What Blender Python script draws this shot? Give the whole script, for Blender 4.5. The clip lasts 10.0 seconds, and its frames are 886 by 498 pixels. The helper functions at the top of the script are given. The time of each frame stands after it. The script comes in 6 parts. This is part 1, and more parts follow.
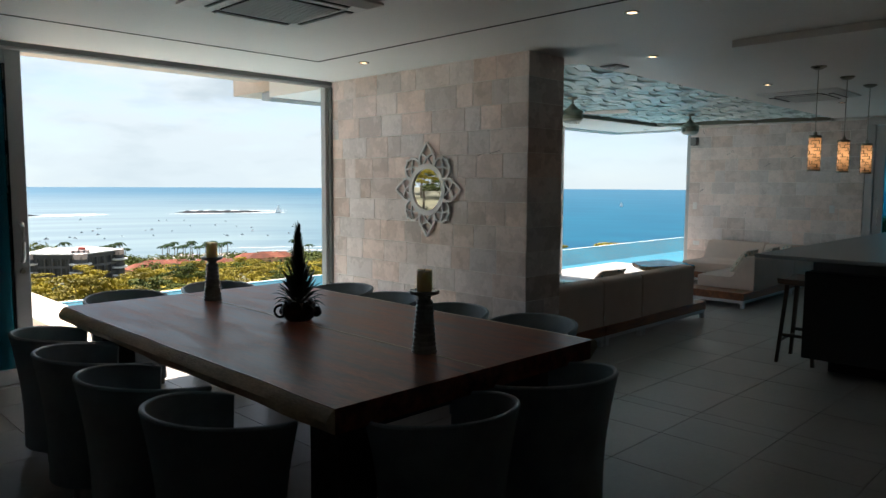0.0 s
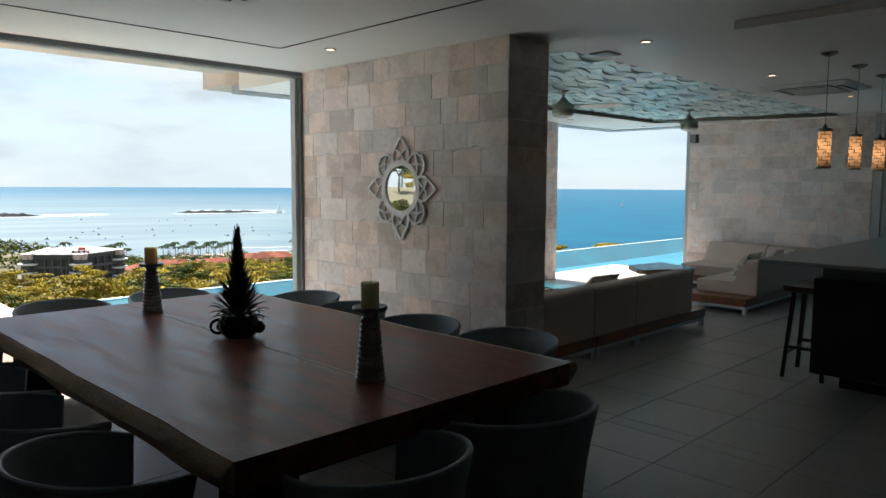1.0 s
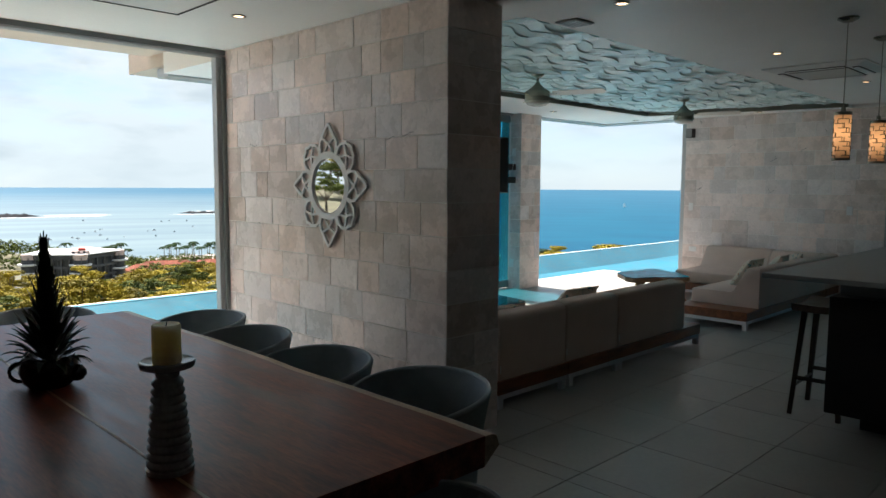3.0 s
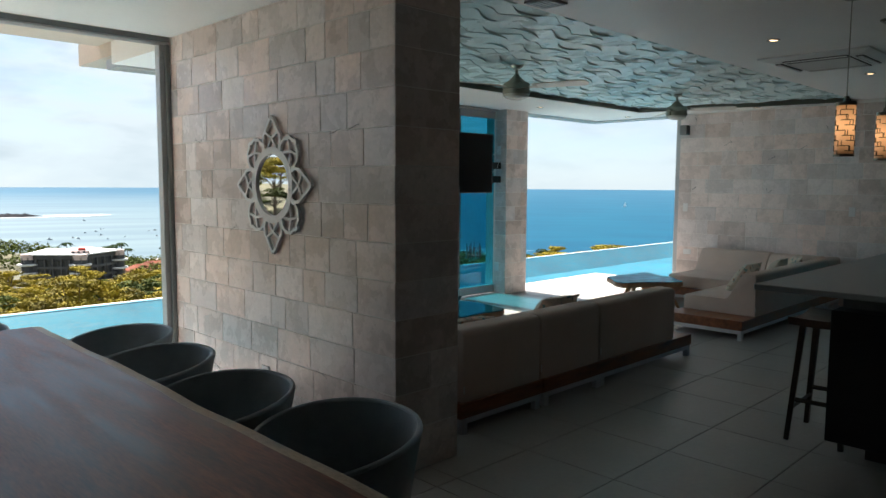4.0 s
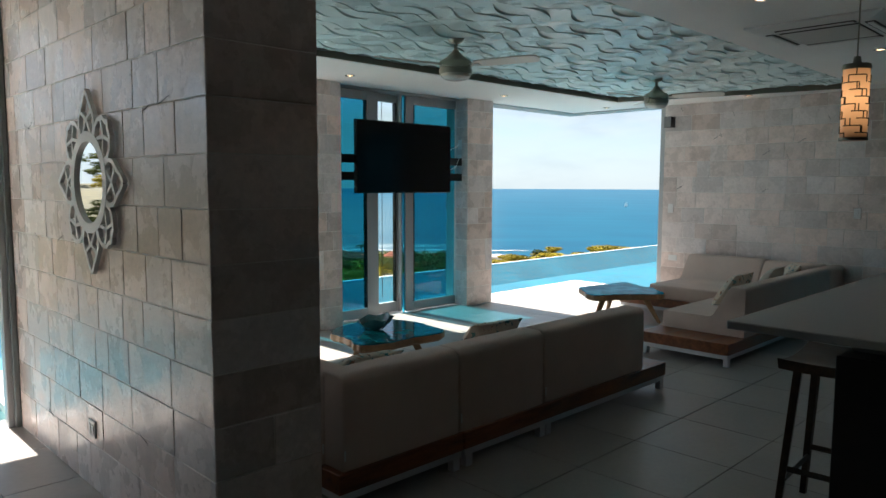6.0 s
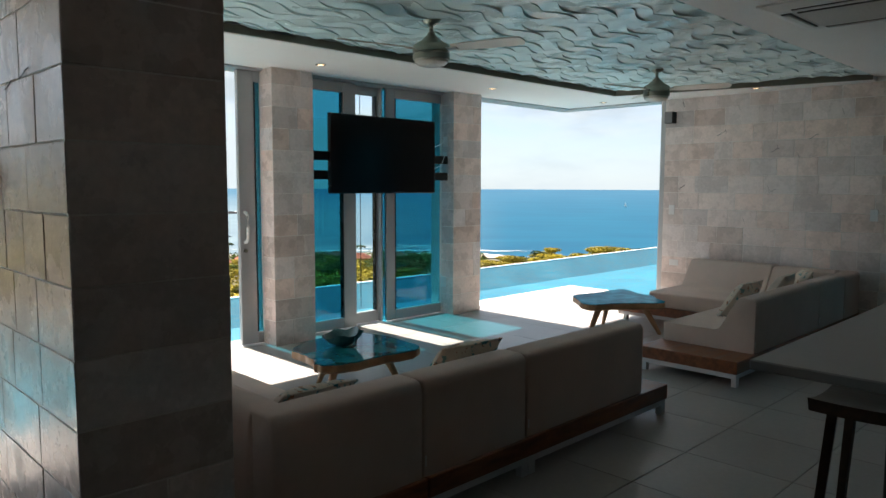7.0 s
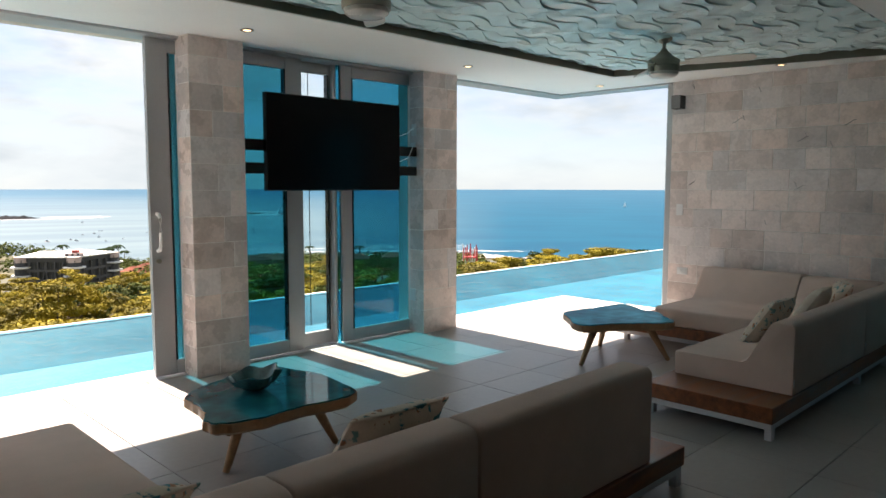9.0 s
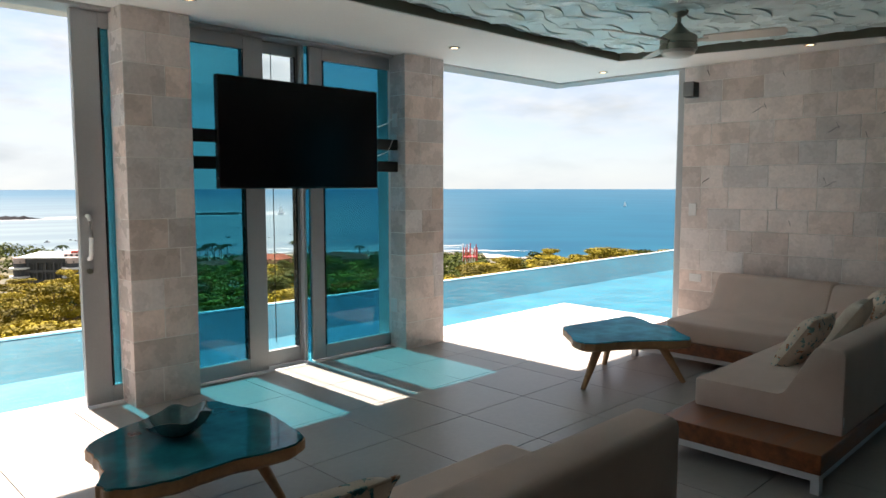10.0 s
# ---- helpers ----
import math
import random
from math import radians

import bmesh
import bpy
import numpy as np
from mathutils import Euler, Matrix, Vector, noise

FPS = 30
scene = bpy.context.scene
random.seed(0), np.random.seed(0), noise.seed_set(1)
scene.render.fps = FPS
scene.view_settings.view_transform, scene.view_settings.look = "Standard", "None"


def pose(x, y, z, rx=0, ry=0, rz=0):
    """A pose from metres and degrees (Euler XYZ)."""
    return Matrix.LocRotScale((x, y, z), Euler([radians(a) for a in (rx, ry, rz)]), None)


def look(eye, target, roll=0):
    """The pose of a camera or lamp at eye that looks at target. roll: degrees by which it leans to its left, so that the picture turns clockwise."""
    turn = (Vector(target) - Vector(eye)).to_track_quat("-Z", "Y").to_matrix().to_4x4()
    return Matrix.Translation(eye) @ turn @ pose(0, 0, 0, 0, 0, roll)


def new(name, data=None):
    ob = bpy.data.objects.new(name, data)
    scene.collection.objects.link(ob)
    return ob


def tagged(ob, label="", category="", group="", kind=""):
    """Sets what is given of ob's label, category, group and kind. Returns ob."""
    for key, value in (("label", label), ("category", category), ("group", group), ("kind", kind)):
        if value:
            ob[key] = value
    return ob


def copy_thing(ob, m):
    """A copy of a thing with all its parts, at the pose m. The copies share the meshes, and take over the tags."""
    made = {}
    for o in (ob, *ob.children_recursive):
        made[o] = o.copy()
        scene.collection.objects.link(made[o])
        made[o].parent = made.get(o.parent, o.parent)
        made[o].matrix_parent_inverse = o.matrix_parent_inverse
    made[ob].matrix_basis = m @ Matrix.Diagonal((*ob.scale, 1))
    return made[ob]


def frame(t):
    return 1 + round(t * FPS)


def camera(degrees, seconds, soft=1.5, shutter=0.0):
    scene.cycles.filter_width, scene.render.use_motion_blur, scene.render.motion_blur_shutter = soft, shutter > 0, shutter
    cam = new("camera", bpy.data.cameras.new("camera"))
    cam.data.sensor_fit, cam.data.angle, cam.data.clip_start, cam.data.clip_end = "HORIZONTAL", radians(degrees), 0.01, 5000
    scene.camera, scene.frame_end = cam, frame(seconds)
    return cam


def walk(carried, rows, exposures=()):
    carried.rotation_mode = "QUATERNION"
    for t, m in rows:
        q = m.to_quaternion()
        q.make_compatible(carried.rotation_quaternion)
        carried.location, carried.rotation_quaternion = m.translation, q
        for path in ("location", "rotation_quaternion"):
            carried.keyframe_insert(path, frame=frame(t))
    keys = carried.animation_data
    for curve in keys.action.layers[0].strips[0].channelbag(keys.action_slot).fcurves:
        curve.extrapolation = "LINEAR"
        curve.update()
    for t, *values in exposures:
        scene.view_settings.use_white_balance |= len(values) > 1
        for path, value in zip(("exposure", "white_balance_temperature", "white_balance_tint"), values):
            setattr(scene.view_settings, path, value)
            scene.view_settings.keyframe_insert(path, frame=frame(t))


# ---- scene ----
cam = camera(63.9, 10.0)
PATH = [
    (0, (0.189, 0.711, 1.581), (1.597, 2.12, 1.399), 0.3),
    (0.5, (0.46, 0.826, 1.572), (1.867, 2.236, 1.391), 0.3),
    (1, (0.719, 0.939, 1.568), (2.125, 2.35, 1.386), 0.3),
    (1.5, (0.976, 1.054, 1.564), (2.381, 2.465, 1.382), 0.3),
    (2, (1.239, 1.16, 1.556), (2.644, 2.571, 1.374), 0.3),
    (2.5, (1.495, 1.256, 1.545), (2.899, 2.669, 1.364), 0.3),
    (4, (2.301, 1.509, 1.54), (3.702, 2.926, 1.359), 0.3),
    (4.5, (2.597, 1.595, 1.543), (3.998, 3.012, 1.361), 0.3),
    (5, (2.909, 1.66, 1.538), (4.308, 3.077, 1.355), 0.2),
    (5.5, (3.208, 1.755, 1.531), (4.606, 3.173, 1.349), 0.2),
    (7, (4.048, 2.192, 1.52), (5.448, 3.610, 1.34), 0.2),
    (7.5, (4.312, 2.359, 1.51), (5.712, 3.776, 1.33), 0.2),
    (8, (4.565, 2.526, 1.498), (5.967, 3.941, 1.319), 0.1),
    (8.5, (4.834, 2.693, 1.488), (6.236, 4.107, 1.309), 0.1),
    (9, (5.141, 2.862, 1.478), (6.542, 4.279, 1.299), 0.1),
    (9.5, (5.445, 3.076, 1.463), (6.846, 4.492, 1.284), 0.1),
    (10, (5.787, 3.319, 1.458), (7.187, 4.736, 1.278), 0.0),
]
walk(cam, [(t, look(eye, target, roll)) for t, eye, target, roll in PATH], [(0.0, 2.0, 6150, 13), (5.5, 2.02, 6100, 12), (7.5, 2.05, 6400, 16), (10.0, 2.06, 6650, 19)])

# ---- world, sun, exposure ----
SUN_ELEV = math.atan(1.28)
sun_data = bpy.data.lights.new("sun", "SUN")
sun_data.energy, sun_data.angle, sun_data.color = 5.0, radians(0.53), (1.0, 0.90, 0.77)
sun = new("sun", sun_data)
sun.matrix_world = look((0, 30, 38), (0.0, 0.0, -0.4))

world = bpy.data.worlds.new("sky")
scene.world = world
world.use_nodes = True
wn, wl = world.node_tree.nodes, world.node_tree.links
wn.clear()
w_out, w_bg = wn.new("ShaderNodeOutputWorld"), wn.new("ShaderNodeBackground")
w_sky = wn.new("ShaderNodeTexSky")
w_sky.sky_type, w_sky.sun_disc = "NISHITA", False
w_sky.sun_elevation, w_sky.sun_rotation = SUN_ELEV, 0.0
w_sky.altitude, w_sky.air_density, w_sky.dust_density, w_sky.ozone_density = 400, 0.8, 0.2, 2.0
w_co, w_map = wn.new("ShaderNodeTexCoord"), wn.new("ShaderNodeMapping")
w_map.inputs["Scale"].default_value = (1.0, 1.0, 3.4)
w_no = wn.new("ShaderNodeTexNoise")
w_no.inputs["Scale"].default_value, w_no.inputs["Detail"].default_value, w_no.inputs["Roughness"].default_value = 3.6, 8, 0.58
w_ramp = wn.new("ShaderNodeValToRGB")
w_ramp.color_ramp.elements[0].position, w_ramp.color_ramp.elements[1].position = 0.30, 0.58
w_mix = wn.new("ShaderNodeMix")
w_mix.data_type = "RGBA"
wl.new(w_co.outputs["Generated"], w_map.inputs["Vector"])
wl.new(w_map.outputs["Vector"], w_no.inputs["Vector"])
wl.new(w_no.outputs["Fac"], w_ramp.inputs["Fac"])
wl.new(w_ramp.outputs["Color"], w_mix.inputs["Factor"])
w_no2, w_r2, w_body = wn.new("ShaderNodeTexNoise"), wn.new("ShaderNodeMapRange"), wn.new("ShaderNodeMix")
w_no2.inputs["Scale"].default_value, w_no2.inputs["Detail"].default_value = 7.5, 7
w_r2.inputs["From Min"].default_value, w_r2.inputs["From Max"].default_value = 0.50, 0.68
w_body.data_type = "RGBA"
w_body.inputs["A"].default_value, w_body.inputs["B"].default_value = (5.65, 6.15, 6.08, 1), (4.0, 4.6, 4.72, 1)
wl.new(w_map.outputs["Vector"], w_no2.inputs["Vector"])
wl.new(w_no2.outputs["Fac"], w_r2.inputs["Value"])
wl.new(w_r2.outputs["Result"], w_body.inputs["Factor"])
wl.new(w_body.outputs["Result"], w_mix.inputs["B"])
wl.new(w_sky.outputs["Color"], w_mix.inputs["A"])
w_sep, w_hz, w_haze = wn.new("ShaderNodeSeparateXYZ"), wn.new("ShaderNodeMapRange"), wn.new("ShaderNodeMix")
w_hz.inputs["From Min"].default_value, w_hz.inputs["From Max"].default_value = 0.0, 0.17
w_hz.inputs["To Min"].default_value, w_hz.inputs["To Max"].default_value = 0.75, 0.0
w_haze.data_type = "RGBA"
w_haze.inputs["B"].default_value = (4.75, 5.45, 5.45, 1)
wl.new(w_co.outputs["Generated"], w_sep.inputs[0])
wl.new(w_sep.outputs["Z"], w_hz.inputs["Value"])
wl.new(w_hz.outputs["Result"], w_haze.inputs["Factor"])
wl.new(w_mix.outputs["Result"], w_haze.inputs["A"])
wl.new(w_haze.outputs["Result"], w_bg.inputs["Color"])
w_bg.inputs["Strength"].default_value = 0.040
wl.new(w_bg.outputs["Background"], w_out.inputs["Surface"])

# ---- helpers of the scene ----
OFF = {}


def thing(name, base, label, category, group="", kind="", turn=0.0):
    ob = new(name)
    ob.empty_display_size = 0.1
    ob.matrix_basis = pose(*base, 0, 0, turn)
    OFF[ob.name] = Vector(base)
    return tagged(ob, label, category, group, kind)


def put(name, bm, material, smooth=False):
    bmesh.ops.recalc_face_normals(bm, faces=bm.faces)
    me = bpy.data.meshes.new(name)
    if smooth:
        for f in bm.faces:
            f.smooth = True
        for e in bm.edges:
            if len(e.link_faces) == 2 and e.calc_face_angle() > 0.7:
                e.smooth = False
    bm.to_mesh(me)
    bm.free()
    me.materials.append(material)
    return new(name, me)


def solo(name, bm, material, label="", category="", kind="", smooth=False, group=""):
    """A thing that is one mesh, in world coordinates."""
    ob = put(name, bm, material, smooth)
    OFF[ob.name] = Vector((0, 0, 0))
    return tagged(ob, label, category, group, kind)


def part(name, bm, material, parent, label="", smooth=False):
    """A part, given in world coordinates (for things set up at the origin, in their own)."""
    off = OFF[parent.name]
    bmesh.ops.translate(bm, verts=bm.verts, vec=-off)
    ob = put(name, bm, material, smooth)
    ob.parent = parent
    OFF[ob.name] = off
    if label:
        ob["label"] = label
    return ob


def B():
    return bmesh.new()


def box(bm, x0, x1, y0, y1, z0, z1, bev=0.0, seg=1):
    vs = [bm.verts.new((x, y, z)) for z in (z0, z1) for y in (y0, y1) for x in (x0, x1)]
    fs = [bm.faces.new([vs[i] for i in q]) for q in ((0, 2, 3, 1), (4, 5, 7, 6), (0, 1, 5, 4), (2, 6, 7, 3), (0, 4, 6, 2), (1, 3, 7, 5))]
    if bev > 0:
        es = list({e for f in fs for e in f.edges})
        bmesh.ops.bevel(bm, geom=es, offset=bev, segments=seg, affect="EDGES", profile=0.5)
    return bm


def tube(bm, p0, p1, r0, r1=None, n=12, cap=True):
    r1 = r0 if r1 is None else r1
    p0, p1 = Vector(p0), Vector(p1)
    q = (p1 - p0).to_track_quat("Z", "Y")
    ring = []
    for p, r in ((p0, r0), (p1, r1)):
        ring.append([bm.verts.new(p + q @ Vector((r * math.cos(2 * math.pi * i / n), r * math.sin(2 * math.pi * i / n), 0))) for i in range(n)])
    for i in range(n):
        j = (i + 1) % n
        bm.faces.new((ring[0][i], ring[0][j], ring[1][j], ring[1][i]))
    if cap:
        bm.faces.new(ring[0][::-1])
        bm.faces.new(ring[1])
    return bm


def lathe(bm, profile, c=(0, 0, 0), n=24):
    rings = []
    for r, z in profile:
        rings.append([bm.verts.new((c[0] + r * math.cos(2 * math.pi * i / n), c[1] + r * math.sin(2 * math.pi * i / n), c[2] + z)) for i in range(n)])
    for a, b in zip(rings, rings[1:]):
        for i in range(n):
            j = (i + 1) % n
            bm.faces.new((a[i], a[j], b[j], b[i]))
    bm.faces.new(rings[0][::-1])
    bm.faces.new(rings[-1])
    return bm


def path_tube(bm, pts, r, n=8, closed=False):
    pts = [Vector(p) for p in pts]
    rings = []
    m = len(pts)
    for k, p in enumerate(pts):
        a = pts[(k - 1) % m] if closed or k else p
        b = pts[(k + 1) % m] if closed or k < m - 1 else p
        q = (b - a).to_track_quat("Z", "Y")
        rr = r[k] if isinstance(r, (list, tuple)) else r
        rings.append([bm.verts.new(p + q @ Vector((rr * math.cos(2 * math.pi * i / n), rr * math.sin(2 * math.pi * i / n), 0))) for i in range(n)])
    span = m if closed else m - 1
    for k in range(span):
        a, b = rings[k], rings[(k + 1) % m]
        for i in range(n):
            j = (i + 1) % n
            bm.faces.new((a[i], a[j], b[j], b[i]))
    if not closed:
        bm.faces.new(rings[0][::-1])
        bm.faces.new(rings[-1])
    return bm


def prism(bm, outline, z0, z1, bev=0.0):
    lo = [bm.verts.new((x, y, z0)) for x, y in outline]
    hi = [bm.verts.new((x, y, z1)) for x, y in outline]
    n = len(outline)
    bm.faces.new(lo[::-1])
    top = bm.faces.new(hi)
    for i in range(n):
        j = (i + 1) % n
        bm.faces.new((lo[i], lo[j], hi[j], hi[i]))
    if bev:
        bmesh.ops.bevel(bm, geom=list(top.edges), offset=bev, segments=2, affect="EDGES")
    return bm


# ---- materials ----
def nodes_of(name):
    m = bpy.data.materials.new(name)
    m.use_nodes = True
    nt = m.node_tree
    return m, nt.nodes, nt.links, nt.nodes["Principled BSDF"]


def pbr(name, base, rough=0.6, var=0.15, scale=2.5, fine=60.0, bump=0.08, metal=0.0, rand=0.0, stretch=(1, 1, 1), second=None, spec=0.5, rvar=0.12, dist=0.01, alt=None):
    m, n, l, p = nodes_of(name)
    geo = n.new("ShaderNodeNewGeometry")
    mp = n.new("ShaderNodeMapping")
    mp.inputs["Scale"].default_value = stretch
    l.new(geo.outputs["Position"], mp.inputs["Vector"])
    a = n.new("ShaderNodeTexNoise")
    a.inputs["Scale"].default_value, a.inputs["Detail"].default_value, a.inputs["Roughness"].default_value = scale, 6, 0.6
    b = n.new("ShaderNodeTexNoise")
    b.inputs["Scale"].default_value, b.inputs["Detail"].default_value = fine, 3
    l.new(mp.outputs["Vector"], a.inputs["Vector"])
    l.new(mp.outputs["Vector"], b.inputs["Vector"])
    mix = n.new("ShaderNodeMix")
    mix.data_type = "RGBA"
    lo = tuple(c * (1 - var) for c in base)
    hi = second if second else tuple(min(1, c * (1 + var)) for c in base)
    mix.inputs["A"].default_value, mix.inputs["B"].default_value = (*lo, 1), (*hi, 1)
    rp = n.new("ShaderNodeMapRange")
    rp.inputs["From Min"].default_value, rp.inputs["From Max"].default_value = 0.3, 0.7
    l.new(a.outputs["Fac"], rp.inputs["Value"])
    l.new(rp.outputs["Result"], mix.inputs["Factor"])
    hsv = n.new("ShaderNodeHueSaturation")
    if alt:
        oa, fr, rm, ax = n.new("ShaderNodeObjectInfo"), n.new("ShaderNodeMath"), n.new("ShaderNodeMath"), n.new("ShaderNodeMix")
        fr.operation, rm.operation = "MULTIPLY", "FRACT"
        fr.inputs[1].default_value = 7.31
        ax.data_type = "RGBA"
        ax.inputs["B"].default_value = (*alt, 1)
        l.new(oa.outputs["Random"], fr.inputs[0])
        l.new(fr.outputs[0], rm.inputs[0])
        l.new(rm.outputs[0], ax.inputs["Factor"])
        l.new(mix.outputs["Result"], ax.inputs["A"])
        l.new(ax.outputs["Result"], hsv.inputs["Color"])
    else:
        l.new(mix.outputs["Result"], hsv.inputs["Color"])
    mr = n.new("ShaderNodeMapRange")
    mr.inputs["From Min"].default_value, mr.inputs["From Max"].default_value = 0.3, 0.7
    mr.inputs["To Min"].default_value, mr.inputs["To Max"].default_value = 1 - var * 0.5, 1 + var * 0.5
    l.new(b.outputs["Fac"], mr.inputs["Value"])
    if rand:
        oi = n.new("ShaderNodeObjectInfo")
        rr = n.new("ShaderNodeMapRange")
        rr.inputs["To Min"].default_value, rr.inputs["To Max"].default_value = 1 - rand, 1 + rand
        l.new(oi.outputs["Random"], rr.inputs["Value"])
        mu = n.new("ShaderNodeMath")
        mu.operation = "MULTIPLY"
        l.new(mr.outputs["Result"], mu.inputs[0])
        l.new(rr.outputs["Result"], mu.inputs[1])
        l.new(mu.outputs[0], hsv.inputs["Value"])
    else:
        l.new(mr.outputs["Result"], hsv.inputs["Value"])
    l.new(hsv.outputs["Color"], p.inputs["Base Color"])
    rg = n.new("ShaderNodeMapRange")
    rg.inputs["From Min"].default_value, rg.inputs["From Max"].default_value = 0.3, 0.7
    rg.inputs["To Min"].default_value, rg.inputs["To Max"].default_value = max(0.02, rough - rvar), min(1, rough + rvar)
    l.new(a.outputs["Fac"], rg.inputs["Value"])
    l.new(rg.outputs["Result"], p.inputs["Roughness"])
    p.inputs["Metallic"].default_value = metal
    p.inputs["Specular IOR Level"].default_value = spec
    if bump:
        bp = n.new("ShaderNodeBump")
        bp.inputs["Strength"].default_value, bp.inputs["Distance"].default_value = bump, dist
        add = n.new("ShaderNodeMath")
        l.new(a.outputs["Fac"], add.inputs[0])
        l.new(b.outputs["Fac"], add.inputs[1])
        l.new(add.outputs[0], bp.inputs["Height"])
        l.new(bp.outputs["Normal"], p.inputs["Normal"])
    return m


def glow(name, colour, strength):
    m, n, l, p = nodes_of(name)
    p.inputs["Base Color"].default_value = (*colour, 1)
    p.inputs["Emission Color"].default_value = (*colour, 1)
    p.inputs["Emission Strength"].default_value = strength
    return m


def clear(name, tint, gloss_rough=0.0, ior=1.45, wave=0.0, wscale=3.0, power=5.0, top=1.0):
    """A thin pane or a water face: tinted see-through with a mirror-like gloss."""
    m, n, l, p = nodes_of(name)
    n.remove(p)
    tr, gl, mx, fr = n.new("ShaderNodeBsdfTransparent"), n.new("ShaderNodeBsdfGlossy"), n.new("ShaderNodeMixShader"), n.new("ShaderNodeLayerWeight")
    tr.inputs["Color"].default_value = (*tint, 1)
    gl.inputs["Roughness"].default_value = gloss_rough
    fr.inputs["Blend"].default_value = 0.5
    f0 = ((ior - 1) / (ior + 1)) ** 2
    pw, ml = n.new("ShaderNodeMath"), n.new("ShaderNodeMapRange")
    pw.operation = "POWER"
    pw.inputs[1].default_value = power
    ml.inputs["To Min"].default_value, ml.inputs["To Max"].default_value = f0, top
    l.new(fr.outputs["Facing"], pw.inputs[0])
    l.new(pw.outputs[0], ml.inputs["Value"])
    l.new(ml.outputs["Result"], mx.inputs["Fac"])
    l.new(tr.outputs[0], mx.inputs[1])
    l.new(gl.outputs[0], mx.inputs[2])
    l.new(mx.outputs[0], n["Material Output"].inputs["Surface"])
    if wave:
        geo, a = n.new("ShaderNodeNewGeometry"), n.new("ShaderNodeTexNoise")
        a.inputs["Scale"].default_value, a.inputs["Detail"].default_value, a.inputs["Distortion"].default_value = wscale, 4, 0.6
        l.new(geo.outputs["Position"], a.inputs["Vector"])
        bp = n.new("ShaderNodeBump")
        bp.inputs["Strength"].default_value, bp.inputs["Distance"].default_value = 1.0, wave
        l.new(a.outputs["Fac"], bp.inputs["Height"])
        l.new(bp.outputs["Normal"], gl.inputs["Normal"])
        l.new(bp.outputs["Normal"], fr.inputs["Normal"])
    return m


M = {}
M["stone"] = pbr("sandstone", (0.70, 0.565, 0.505), 0.28, 0.14, 5.5, 38, 0.16, rand=0.19, second=(0.80, 0.65, 0.58), spec=0.75, rvar=0.14, alt=(0.68, 0.635, 0.625))
M["mortar"] = pbr("mortar", (0.78, 0.74, 0.70), 0.9, 0.12, 6, 90, 0.3)
M["tile"] = pbr("porcelain_tile", (0.335, 0.315, 0.295), 0.36, 0.08, 1.7, 30, 0.0, rand=0.05, rvar=0.015)
M["grout"] = pbr("grout", (0.23, 0.22, 0.21), 0.9, 0.12, 8, 90, 0.2)
M["plaster"] = pbr("white_plaster", (0.80, 0.79, 0.77), 0.55, 0.04, 1.2, 60, 0.03)
M["outplaster"] = pbr("cream_render", (0.56, 0.47, 0.39), 0.8, 0.08, 2.0, 50, 0.12)
M["dark"] = pbr("gap_shade", (0.02, 0.02, 0.02), 0.8, 0.1, 3, 40, 0)
M["alu"] = pbr("grey_aluminium", (0.42, 0.43, 0.44), 0.42, 0.05, 3, 80, 0.02, metal=0.4)
M["olive"] = pbr("dark_olive_band", (0.17, 0.17, 0.13), 0.5, 0.1, 3, 60, 0.02)
M["steel"] = pbr("brushed_nickel", (0.30, 0.30, 0.25), 0.34, 0.06, 3, 120, 0.02, metal=0.9)
M["walnut"] = pbr("dark_table_wood", (0.10, 0.032, 0.019), 0.36, 0.5, 3.0, 26, 0.008, stretch=(5, 0.7, 5), second=(0.30, 0.095, 0.052), rvar=0.07, spec=0.3)
M["sapwood"] = pbr("pale_sapwood", (0.46, 0.34, 0.23), 0.5, 0.3, 4.0, 40, 0.2, stretch=(3, 1, 3))
M["blackwood"] = pbr("black_wood", (0.02, 0.017, 0.015), 0.45, 0.3, 4, 40, 0.1)
M["teak"] = pbr("teak_board", (0.15, 0.047, 0.017), 0.4, 0.3, 3.0, 40, 0.06, stretch=(1, 6, 6), second=(0.30, 0.10, 0.033))
M["oak"] = pbr("oak", (0.34, 0.19, 0.09), 0.45, 0.25, 5.0, 50, 0.1, second=(0.46, 0.27, 0.13))
M["whitemetal"] = pbr("white_powder_coat", (0.62, 0.63, 0.65), 0.45, 0.04, 4, 80, 0.02)
M["fabric"] = pbr("taupe_fabric", (0.60, 0.47, 0.405), 0.95, 0.08, 3.0, 420, 0.35, spec=0.15, dist=0.002)
M["resin"] = pbr("teal_resin", (0.004, 0.085, 0.115), 0.06, 0.5, 2.2, 9, 0, second=(0.015, 0.21, 0.26), rvar=0.02, spec=0.3)
M["resinblue"] = pbr("blue_resin", (0.02, 0.30, 0.50), 0.06, 0.4, 2.2, 9, 0, second=(0.04, 0.46, 0.68), rvar=0.02, spec=0.04)
M["resin"].node_tree.nodes["Principled BSDF"].inputs["IOR"].default_value = 1.4
M["resinblue"].node_tree.nodes["Principled BSDF"].inputs["IOR"].default_value = 1.12
M["wicker"] = pbr("slate_wicker", (0.22, 0.265, 0.295), 0.45, 0.2, 5, 260, 0.5, dist=0.003)
M["black"] = pbr("black_plastic", (0.006, 0.006, 0.007), 0.25, 0.2, 4, 60, 0)
M["matblack"] = pbr("black_panel", (0.012, 0.013, 0.014), 0.5, 0.2, 3, 60, 0.03)
